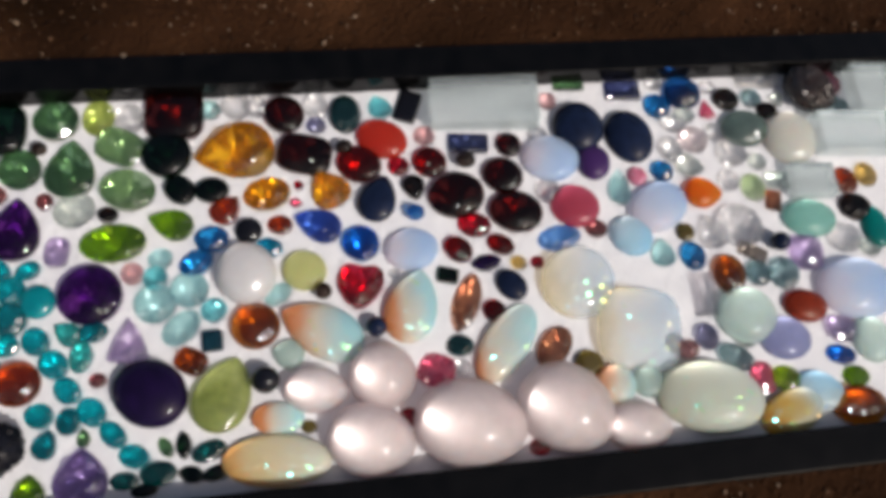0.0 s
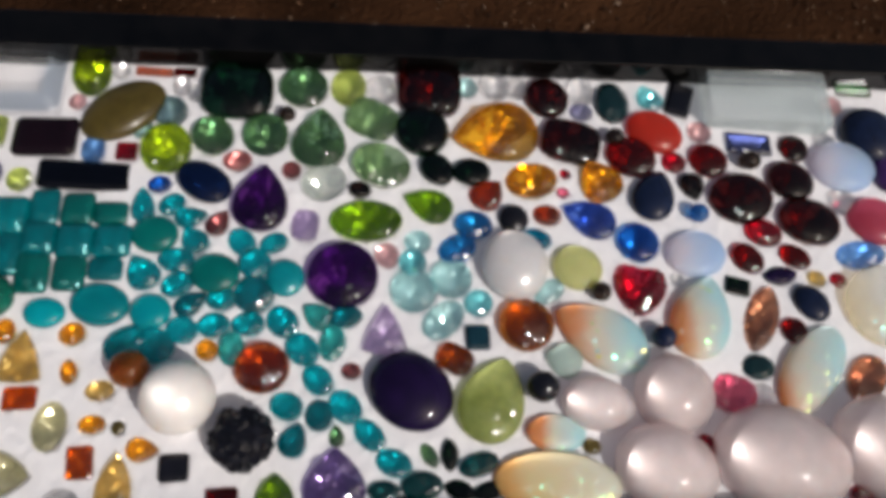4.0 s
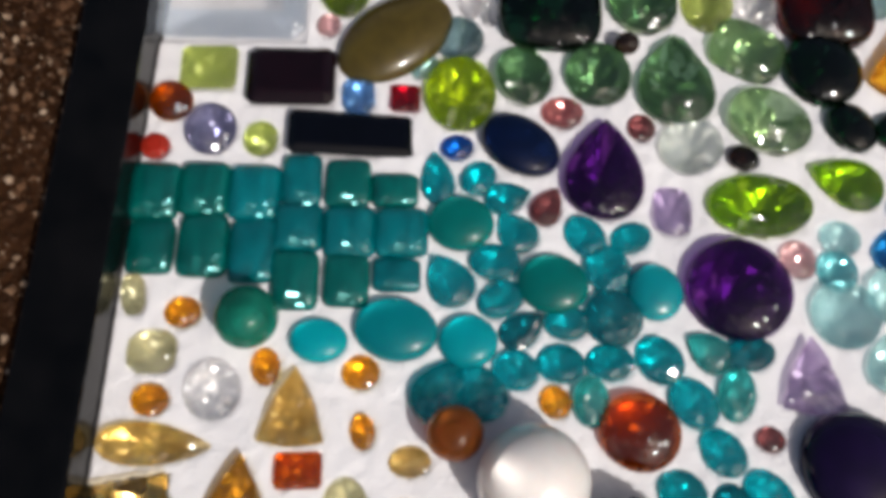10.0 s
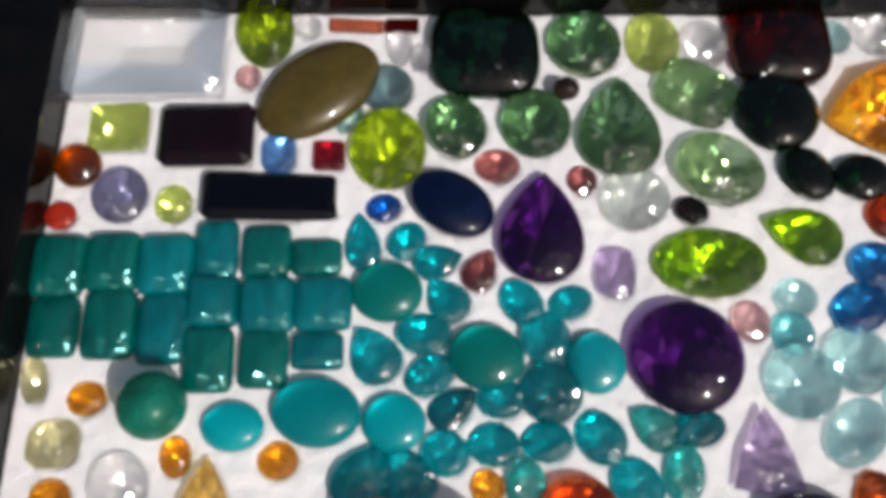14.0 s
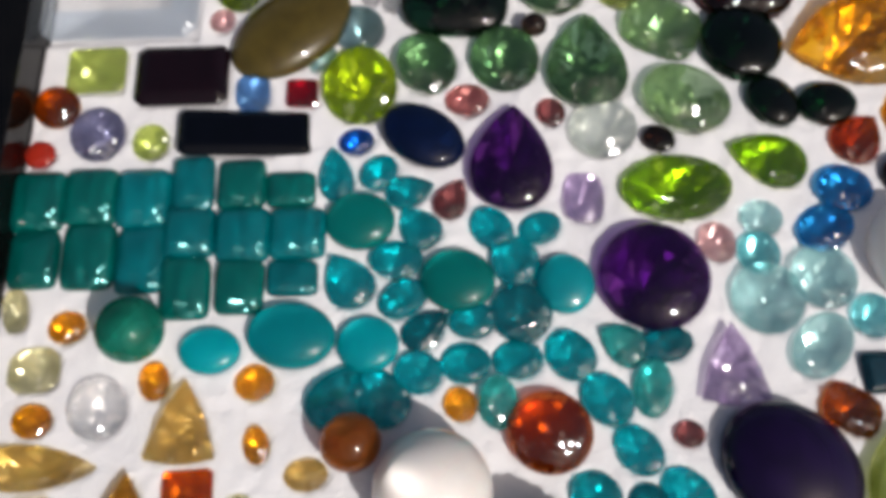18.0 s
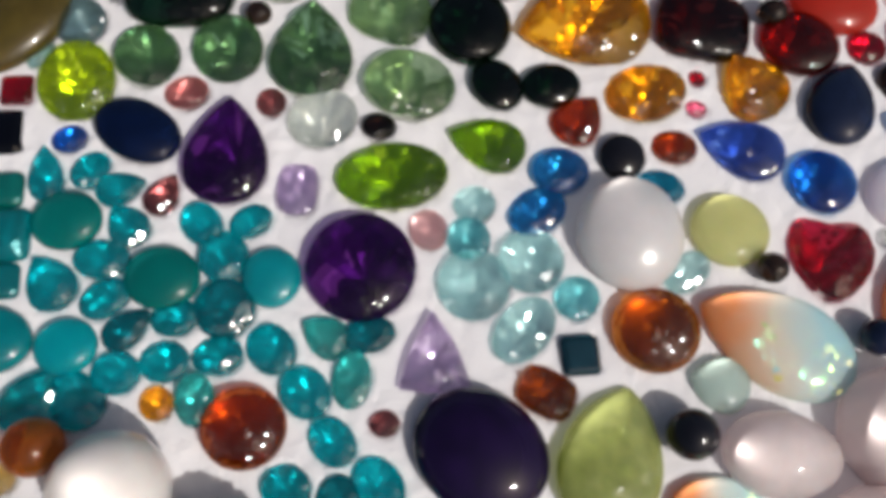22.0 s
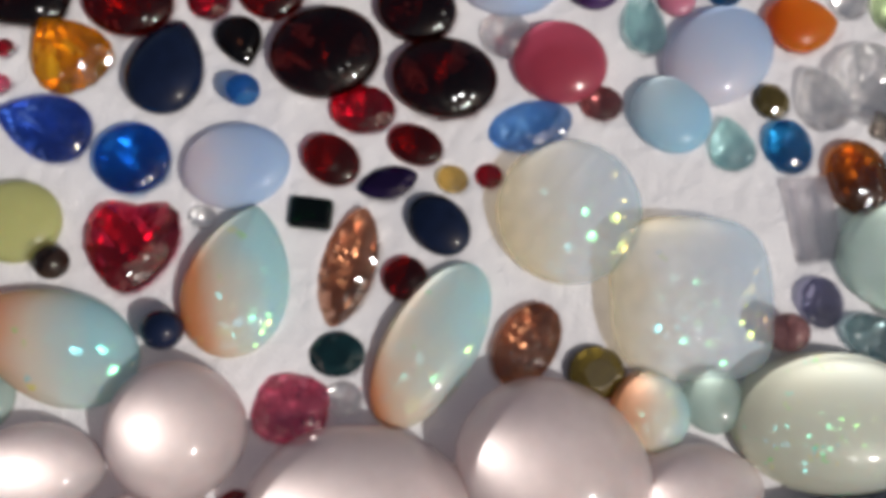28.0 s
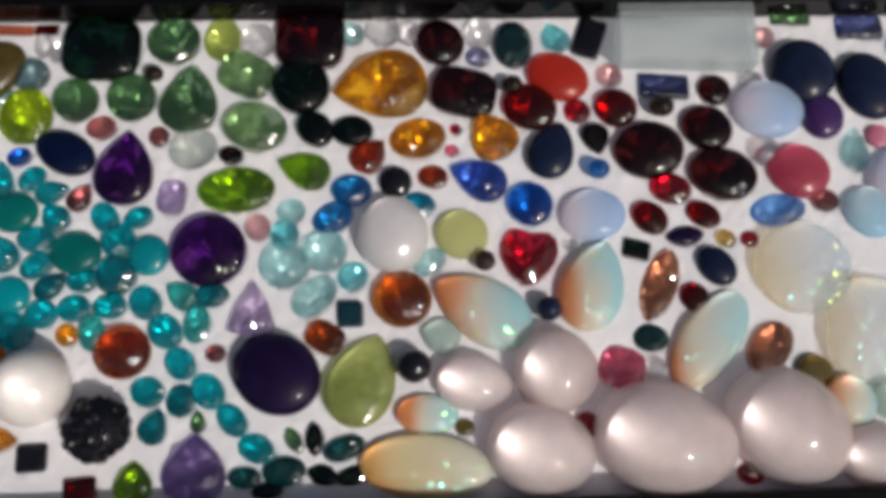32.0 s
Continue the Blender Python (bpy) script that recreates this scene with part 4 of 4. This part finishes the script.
gem("oval", "teal", -6.18, -2.12, 6.48, 5.52, -51.0)
gem("oval", "tealp", -0.94, -1.01, 6.67, 4.40, 79.1)
gem("oval", "teal", -3.28, -7.71, 6.08, 4.83, -48.7)
gem("oval", "teal", -8.38, -12.22, 5.76, 5.06, -26.3)
gem("oval", "teald", -2.84, -13.86, 5.47, 4.98, 88.5)
gem("oval", "teal", 1.59, -12.50, 6.57, 5.14, -48.7)
gem("pear", "teald", -6.93, -18.02, 5.96, 4.60, 65.3)
gem("pear", "green", 0.22, -17.34, 3.80, 2.49, 92.9)
gem("oval", "teal", 5.76, -17.31, 6.53, 4.30, -46.5)
gem("oval", "teal", 9.86, -22.00, 6.46, 4.53, -21.9)
gem("marq", "green", 15.94, -20.83, 4.58, 2.62, -61.0)
gem("marq", "dkgreen", 19.36, -20.81, 5.48, 3.01, -90.0)
gem("oval", "tealdk", 24.29, -22.44, 7.14, 3.82, 17.0)
gem("oval", "tealdk", 8.21, -26.57, 5.59, 3.38, -2.0)
gem("oval", "tealdk", 14.61, -25.80, 7.06, 4.72, 2.9)
gem("marq", "dkgreen", 20.81, -26.55, 5.63, 3.32, -17.5)
gem("marq", "dkgreen", 25.94, -26.76, 6.23, 3.01, 16.7)
gem("buff", "dkgreen", 11.88, -28.69, 5.25, 2.62, 2.9)
gem("cab", "violetdk", 12.87, -9.83, 15.74, 13.41, -37.6)
gem("pearc", "prehnite", 27.28, -11.45, 16.18, 11.61, 68.7)
gem("ball", "black", 35.99, -9.55, 5.81, 5.62, 3.3)
gem("rect", "teald2", 25.17, 0.11, 4.40, 4.60, 0.4)
gem("cush", "amber", 20.91, -3.88, 6.60, 5.40, -30.0)
gem("tri", "lilac", 8.49, 1.62, 9.45, 8.32, 88.3)
gem("oval", "aquap", 19.04, 3.47, 9.22, 6.15, 46.0)
gem("oval", "aquap", 13.64, 9.19, 8.69, 8.69, -31.0)
gem("oval", "aquap", 20.70, 11.68, 7.95, 8.00, -13.3)
gem("round", "aqua", 13.55, 14.86, 5.18, 5.61, 3.9)
gem("oval", "aqua", 25.66, 6.84, 5.13, 5.62, -43.5)
gem("oval", "aquap", 14.56, 19.36, 5.26, 4.93, 4.0)
gem("round", "pinkp", 8.78, 16.31, 4.64, 5.24, 4.0)
gem("oval", "skyd", 22.14, 17.94, 7.74, 5.76, 34.1)
gem("oval", "skyd", 25.50, 23.09, 7.27, 6.39, 4.1)
gem("oval", "aquap", 39.18, 9.22, 6.54, 4.24, 36.4)
gem("cab", "blister", 32.72, 14.26, 12.81, 14.16, 3.9)
gem("cab", "amber", 34.24, 2.44, 10.37, 10.02, -1.8)
gem("pearc", "mint", 40.74, -4.14, 6.86, 6.53, 161.1)
gem("oval", "aquap", 25.29, 55.70, 5.14, 5.08, -7.9)
gem("round", "clear", 31.55, 56.45, 6.90, 7.00, -7.9)
gem("oval", "clear", 36.20, 56.10, 4.59, 5.55, -7.9)
gem("buff", "garnetd", 42.51, 53.48, 9.30, 9.62, 24.3)
gem("oval", "clear", 49.98, 55.51, 5.78, 6.70, -7.8)
gem("round", "lilacgr", 49.65, 50.33, 4.97, 4.14, -8.0)
gem("oval", "tealbk", 56.81, 52.98, 10.52, 7.42, 82.4)
gem("pear", "aqua", 65.03, 54.68, 6.93, 5.46, 108.0)
gem("rect", "black", 71.81, 54.33, 8.86, 5.34, 69.3)
gem("cab", "red", 64.90, 45.62, 12.26, 9.81, -24.1)
gem("round", "pinkp", 74.95, 46.07, 5.05, 5.11, -8.0)
gem("rect", "indigo", 85.42, 43.46, 9.73, 5.08, -3.8)
gem("buff", "garnetd", 95.07, 42.53, 6.14, 6.24, -8.0)
gem("pear", "citrine", 30.91, 44.15, 17.99, 14.01, -170.0)
gem("buffc", "garnetd", 46.67, 42.64, 12.43, 9.91, -12.3)
gem("ball", "smoky", 55.80, 43.59, 4.04, 3.68, -8.1)
gem("buff", "garnet", 59.01, 39.30, 10.40, 9.05, -18.7)
gem("round", "ruby", 68.12, 38.44, 5.04, 4.87, -8.2)
gem("buff", "garnet", 75.52, 38.92, 8.07, 7.60, -18.7)
gem("ball", "smoky", 83.85, 38.43, 4.76, 3.97, -8.1)
gem("buff", "garnetd", 92.54, 34.50, 9.68, 8.91, -24.1)
gem("oval", "citrine", 37.65, 33.27, 10.58, 7.95, 10.2)
gem("pear", "citrine", 51.71, 33.47, 9.45, 9.07, 120.4)
gem("round", "ruby", 44.79, 35.10, 2.14, 2.21, -8.3)
gem("round", "pink", 43.93, 30.75, 2.71, 2.40, -8.4)
gem("pearc", "navybk", 62.60, 30.32, 12.08, 8.71, 67.4)
gem("pear", "smoky", 71.18, 32.64, 6.33, 5.36, -82.2)
gem("buff", "garnetd", 80.84, 29.94, 13.18, 11.25, 6.6)
gem("ball", "blue", 70.83, 25.92, 4.01, 3.77, -8.4)
gem("pear", "ambred", 28.69, 29.99, 7.72, 6.14, 48.9)
gem("cab", "black", 33.42, 24.58, 6.04, 5.88, 53.0)
gem("oval", "ambred", 40.24, 25.55, 5.65, 4.63, -8.5)
gem("buffp", "sapph", 48.58, 24.85, 10.98, 7.67, 154.4)
gem("buff", "blue", 57.85, 19.72, 8.30, 8.44, -8.6)
gem("cab", "bluelace", 69.06, 17.29, 12.17, 9.83, 5.9)
gem("oval", "ruby", 84.14, 22.35, 7.64, 5.98, -10.0)
gem("buff", "garnetd", 94.33, 24.97, 12.64, 10.55, -9.8)
gem("buff", "garnet", 89.55, 17.15, 6.58, 4.80, -30.8)
gem("buff", "garnet", 79.67, 16.62, 6.93, 5.77, -43.2)
gem("marq", "violetdk", 85.76, 13.06, 7.06, 3.85, 9.1)
gem("rect", "dkgreen", 76.53, 10.68, 4.79, 3.62, -14.3)
gem("cab", "navybk", 90.69, 7.21, 8.02, 6.43, -54.2)
gem("round", "gold", 93.18, 12.44, 3.66, 3.29, -10.2)
gem("round", "ruby", 97.50, 12.26, 3.21, 2.96, -10.2)
gem("marq", "copper", 79.79, 3.94, 13.99, 6.22, 65.6)
gem("buff", "garnet", 85.89, 1.66, 4.97, 4.99, -10.6)
gem("oval", "bluew", 103.53, 17.65, 10.38, 6.12, 7.4)
gem("oval", "cyan", 37.68, 20.30, 5.89, 4.57, -15.3)
gem("ball", "smoky", 48.92, 8.92, 3.70, 3.70, -10.5)
gem("round", "clear", 64.63, 12.01, 3.16, 2.56, -10.4)
gem("cab", "cateye", 45.12, 14.11, 9.66, 9.28, -10.4)
gem("heart", "ruby", 56.80, 9.61, 10.83, 10.30, -101.9)
gem("cab", "rose", 108.77, 25.26, 11.64, 10.91, -15.2)
gem("pearc", "opal", 67.84, 4.17, 17.08, 11.50, 69.5)
gem("pearc", "opal", 48.04, 0.36, 18.99, 11.65, 149.1)
gem("cab", "opal", 87.55, -5.99, 20.34, 10.18, 50.4)
gem("ball", "navybk", 59.53, -0.29, 4.52, 4.35, -5.9)
gem("oval", "tealbk", 77.18, -5.54, 6.21, 4.77, -6.1)
gem("cush", "pink", 71.64, -10.50, 7.87, 7.42, -21.2)
gem("round", "clear", 77.14, -10.26, 4.21, 3.70, -6.3)
gem("oval", "copper", 98.10, -7.74, 10.42, 6.78, 47.2)
gem("round", "olive", 105.29, -12.15, 6.62, 5.96, -6.2)
gem("egg", "pearlpink", 59.96, -10.79, 14.28, 14.51, -2.3)
gem("egg", "pearlpink", 45.92, -12.31, 13.16, 9.65, -7.4)
gem("egg", "pearlpink", 56.26, -23.85, 18.10, 15.05, -12.7)
gem("egg", "pearlpink", 77.25, -22.85, 24.01, 18.80, -10.6)
gem("egg", "pearlpink", 97.97, -21.10, 21.51, 18.64, -33.9)
gem("egg", "pearlpink", 113.15, -26.41, 14.73, 10.74, -2.9)
gem("round", "ruby", 64.78, -19.76, 4.01, 4.13, -2.7)
gem("round", "ruby", 91.54, -28.63, 4.56, 3.45, -3.1)
gem("cab", "opal", 38.04, -17.33, 10.66, 6.59, -2.7)
gem("cab", "opalgold", 37.55, -25.73, 22.01, 10.54, -5.0)
gem("round", "olive", 44.16, -19.61, 3.23, 2.76, -2.8)
gem("cab", "opalm", 105.89, 6.50, 16.95, 17.52, -34.9)
gem("cabc", "opalm", 117.87, -5.48, 19.14, 18.97, -9.9)
gem("cab", "bluelace", 104.83, 38.08, 14.07, 11.96, -3.9)
gem("cab", "navybk", 113.03, 46.09, 12.75, 13.78, -3.5)
gem("cab", "navybk", 125.62, 42.88, 14.48, 11.83, -77.7)
gem("cab", "violet", 115.33, 36.52, 8.21, 9.36, -3.9)
gem("pear", "aquap", 120.64, 29.79, 10.18, 5.37, 81.5)
gem("cab", "pink", 125.64, 32.20, 4.84, 4.99, -4.1)
gem("cab", "bluelace", 129.00, 23.65, 15.55, 12.03, 29.4)
gem("cab", "lblue", 121.02, 16.79, 10.37, 9.53, -54.0)
gem("pearc", "orangeop", 141.32, 26.67, 9.62, 7.87, -4.3)
gem("cab", "skyd", 132.22, 33.17, 5.49, 5.47, -4.0)
gem("oval", "clear", 102.82, 29.84, 6.47, 5.99, -4.3)
gem("round", "mauve", 112.87, 19.46, 5.35, 4.45, -4.7)
gem("pear", "aquap", 127.70, 12.23, 6.93, 5.90, 88.2)
gem("oval", "skyd", 135.00, 10.82, 6.94, 6.17, 87.2)
gem("round", "olive", 134.43, 16.99, 4.58, 4.54, -4.8)
gem("pear", "clear", 141.03, 16.59, 8.57, 7.37, 102.3)
gem("round", "clear", 148.42, 17.58, 11.99, 11.19, -4.6)
gem("rect", "copper", 158.86, 23.66, 5.48, 3.84, 74.7)
gem("cab", "amber", 142.61, 5.76, 9.60, 7.73, 86.2)
gem("bag", "ridge", 135.60, 1.60, 10.40, 6.00, 87.3)
gem("ball", "navybk", 156.63, 12.44, 4.56, 4.56, -4.9)
gem("rect", "smokyp", 149.90, 10.82, 7.07, 3.75, -31.9)
gem("slab", "glass", 90.22, 54.09, 26.61, 14.35, -2.8)
gem("cush", "pinkp", 106.70, 54.22, 4.32, 4.56, -2.8)
gem("rect", "green", 112.82, 58.12, 7.90, 2.33, -2.6)
gem("rect", "indigo", 126.50, 56.19, 9.20, 5.36, -2.7)
gem("oval", "clear", 135.21, 58.03, 4.82, 3.74, -2.6)
gem("cab", "steel", 142.10, 54.61, 9.95, 9.47, -2.7)
gem("oval", "skyd", 134.85, 51.27, 6.84, 6.97, -2.8)
gem("oval", "smoky", 153.74, 52.37, 7.04, 6.13, -2.8)
gem("oval", "aqgr", 160.66, 52.31, 5.56, 5.49, -2.8)
gem("oval", "smoky", 163.96, 48.59, 5.55, 4.77, -2.9)
gem("tri", "pink", 147.74, 49.77, 5.51, 4.08, 85.3)
gem("bag", "clear", 163.72, 58.69, 11.91, 6.34, -2.5)
gem("drusy", "brownbk", 175.40, 53.00, 15.20, 11.40, -52.0)
gem("cab", "plum", 182.40, 55.40, 8.20, 8.00, 0.0)
gem("oval", "clear", 149.30, 56.60, 4.40, 3.80, 10.0)
gem("tri", "palegr", 168.20, 52.20, 5.00, 4.20, 40.0)
gem("slab", "glass", 193.60, 52.20, 11.60, 13.40, -2.7)
gem("oval", "aqgr", 183.01, 48.41, 7.90, 6.27, -2.9)
gem("cab", "seagr", 156.21, 43.50, 12.37, 10.24, -3.1)
gem("cab", "milky", 167.61, 40.05, 13.68, 14.55, -3.2)
gem("slab", "glass", 184.40, 39.82, 19.95, 11.16, -3.2)
gem("slab", "glass", 169.39, 27.60, 11.10, 8.60, -3.6)
gem("oval", "ambred", 179.41, 27.79, 6.08, 7.42, -3.6)
gem("round", "gold", 185.44, 29.01, 5.53, 6.53, -3.6)
gem("oval", "clear", 137.84, 46.32, 6.82, 4.91, -3.0)
gem("oval", "palegr", 141.35, 48.44, 5.98, 4.31, -2.9)
gem("oval", "pinkclear", 142.02, 41.24, 7.67, 7.10, -3.2)
gem("oval", "clear", 148.40, 43.32, 5.68, 5.25, -3.1)
gem("pear", "clear", 151.68, 36.98, 8.89, 7.61, -14.3)
gem("pear", "palegr", 139.73, 34.30, 7.62, 6.12, -14.4)
gem("round", "clear", 135.84, 39.18, 6.13, 7.32, -3.3)
gem("oval", "clear", 148.66, 29.75, 5.26, 5.93, -3.6)
gem("round", "limep", 154.59, 27.40, 6.16, 7.48, -3.7)
gem("oval", "palegr", 157.43, 34.39, 5.07, 4.50, -3.4)
gem("rect", "palegr", 161.21, 28.99, 6.24, 4.75, -3.6)
gem("round", "clear", 102.86, 44.87, 5.07, 4.70, -3.1)
gem("cab", "turqp", 166.65, 18.12, 13.47, 9.78, -4.0)
gem("round", "smoky", 179.77, 20.46, 8.70, 7.23, -3.9)
gem("cab", "tealg", 183.40, 14.82, 6.86, 11.13, -4.1)
gem("round", "clear", 174.46, 12.56, 9.11, 7.58, -4.2)
gem("cush", "lilac", 163.24, 9.56, 8.34, 8.56, -4.3)
gem("oval", "aqgr", 156.13, 4.99, 7.34, 8.05, -4.5)
gem("oval", "aqgr", 149.88, 5.51, 6.45, 6.28, -4.5)
gem("oval", "palegr", 180.20, 9.87, 5.90, 4.54, -4.2)
gem("cab", "bluelace", 173.02, -0.25, 19.67, 14.93, -4.6)
gem("cab", "redor", 159.07, -3.42, 10.68, 7.95, -9.8)
gem("cab", "mint", 144.08, -4.53, 14.11, 13.30, -4.9)
gem("cab", "lav", 152.00, -10.58, 12.24, 10.20, -5.1)
gem("cush", "lilac", 166.73, -9.41, 7.82, 6.35, -5.0)
gem("oval", "blue", 164.62, -15.45, 7.03, 4.39, -10.1)
gem("cab", "mint", 173.27, -12.82, 9.22, 10.98, -5.1)
gem("round", "clear", 142.65, -9.41, 5.67, 5.08, -5.1)
gem("round", "lilacgr", 133.70, -8.50, 5.60, 6.09, -5.0)
gem("oval", "aqgr", 139.41, -13.82, 9.26, 5.54, -27.9)
gem("ball", "mauve", 127.79, -11.26, 4.76, 4.50, -5.2)
gem("cab", "opalw", 130.87, -21.96, 24.28, 16.13, -11.4)
gem("cab", "mint", 117.79, -17.35, 7.39, 7.23, 49.0)
gem("cab", "opal", 110.22, -17.32, 9.09, 9.14, -5.5)
gem("cush", "pink", 144.42, -18.92, 5.32, 7.48, -5.4)
gem("oval", "perid", 149.71, -19.43, 6.96, 5.70, -5.4)
gem("cab", "opalam", 148.84, -27.00, 15.61, 9.72, 20.5)
gem("cab", "lblue", 157.11, -23.00, 8.28, 11.64, 63.0)
gem("oval", "peridd", 166.72, -20.62, 6.30, 4.76, -5.4)
gem("cab", "amber", 165.28, -27.01, 13.18, 8.98, -5.6)

def felt_pad():
    """The soft pad, pressed in under each stone that sits down in it."""
    x0, x1, y0, y1 = LEFT + 0.0001, RIGHT - 0.0001, FRONT + 0.0001, BACK - 0.0001
    nx, ny = 560, 182
    xs, ys = np.linspace(x0, x1, nx + 1), np.linspace(y0, y1, ny + 1)
    gx, gy = np.meshgrid(xs, ys)
    gz = np.array([[0.00020 * noise.noise(Vector((x * 130, y * 130, 0))) + 0.00016 * noise.noise(Vector((x * 700, y * 700, 3))) - 0.0001 for x in xs] for y in ys])
    for x, y, w, h, turn, deep, boxy, cut in DENTS:
        c, s = math.cos(turn), math.sin(turn)
        u, v = ((gx - x) * c + (gy - y) * s) / (w / 2), (-(gx - x) * s + (gy - y) * c) / (h / 2)
        r = np.sqrt(u * u + v * v)
        if cut != "oval":
            # the hollow has the stone's own outline
            edge = np.array(outline(cut, 72)) * 2
            r = r / np.interp(np.arctan2(v, u), np.arctan2(edge[:, 1], edge[:, 0]), np.hypot(edge[:, 0], edge[:, 1]), period=2 * math.pi)
        if boxy:
            # square stones leave a square hollow
            inset = np.minimum((1 - np.abs(u)) * w, (1 - np.abs(v)) * h) / 2
            hollow = -0.0004 - deep * 1.04 * np.clip(inset / (boxy * min(w, h)), 0, 1) ** 0.8
            gz = np.where(inset > 0.0002, np.minimum(gz, hollow), gz)
            continue
        gz = np.where(r < 0.96, np.minimum(gz, -0.0003 - deep * 1.04 * (1 - r) / 0.96 - 0.0003 * (r < 0.9)), gz)
    gz = np.maximum(gz, FOAM + 0.0005)
    verts = np.stack([gx, gy, gz], -1).reshape(-1, 3).tolist()
    n = nx + 1
    faces = [(j * n + i, j * n + i + 1, (j + 1) * n + i + 1, (j + 1) * n + i) for j in range(ny) for i in range(nx)]
    rim = [i for i in range(n)] + [j * n + nx for j in range(1, ny + 1)] + [ny * n + i for i in range(nx - 1, -1, -1)] + [j * n for j in range(ny - 1, 0, -1)]
    k = len(verts)
    verts += [(verts[i][0], verts[i][1], FOAM) for i in rim]
    faces += [(rim[i], k + i, k + (i + 1) % len(rim), rim[(i + 1) % len(rim)]) for i in range(len(rim))]
    me = bpy.data.meshes.new("felt_pad")
    me.from_pydata(verts, [], faces)
    me.polygons.foreach_set("use_smooth", [True] * len(faces))
    me.materials.append(FELT)
    return tagged(new("felt_pad", me), "white fuzzy felt pad lining the black tray", "felt pad", kind="structure")


felt_pad()
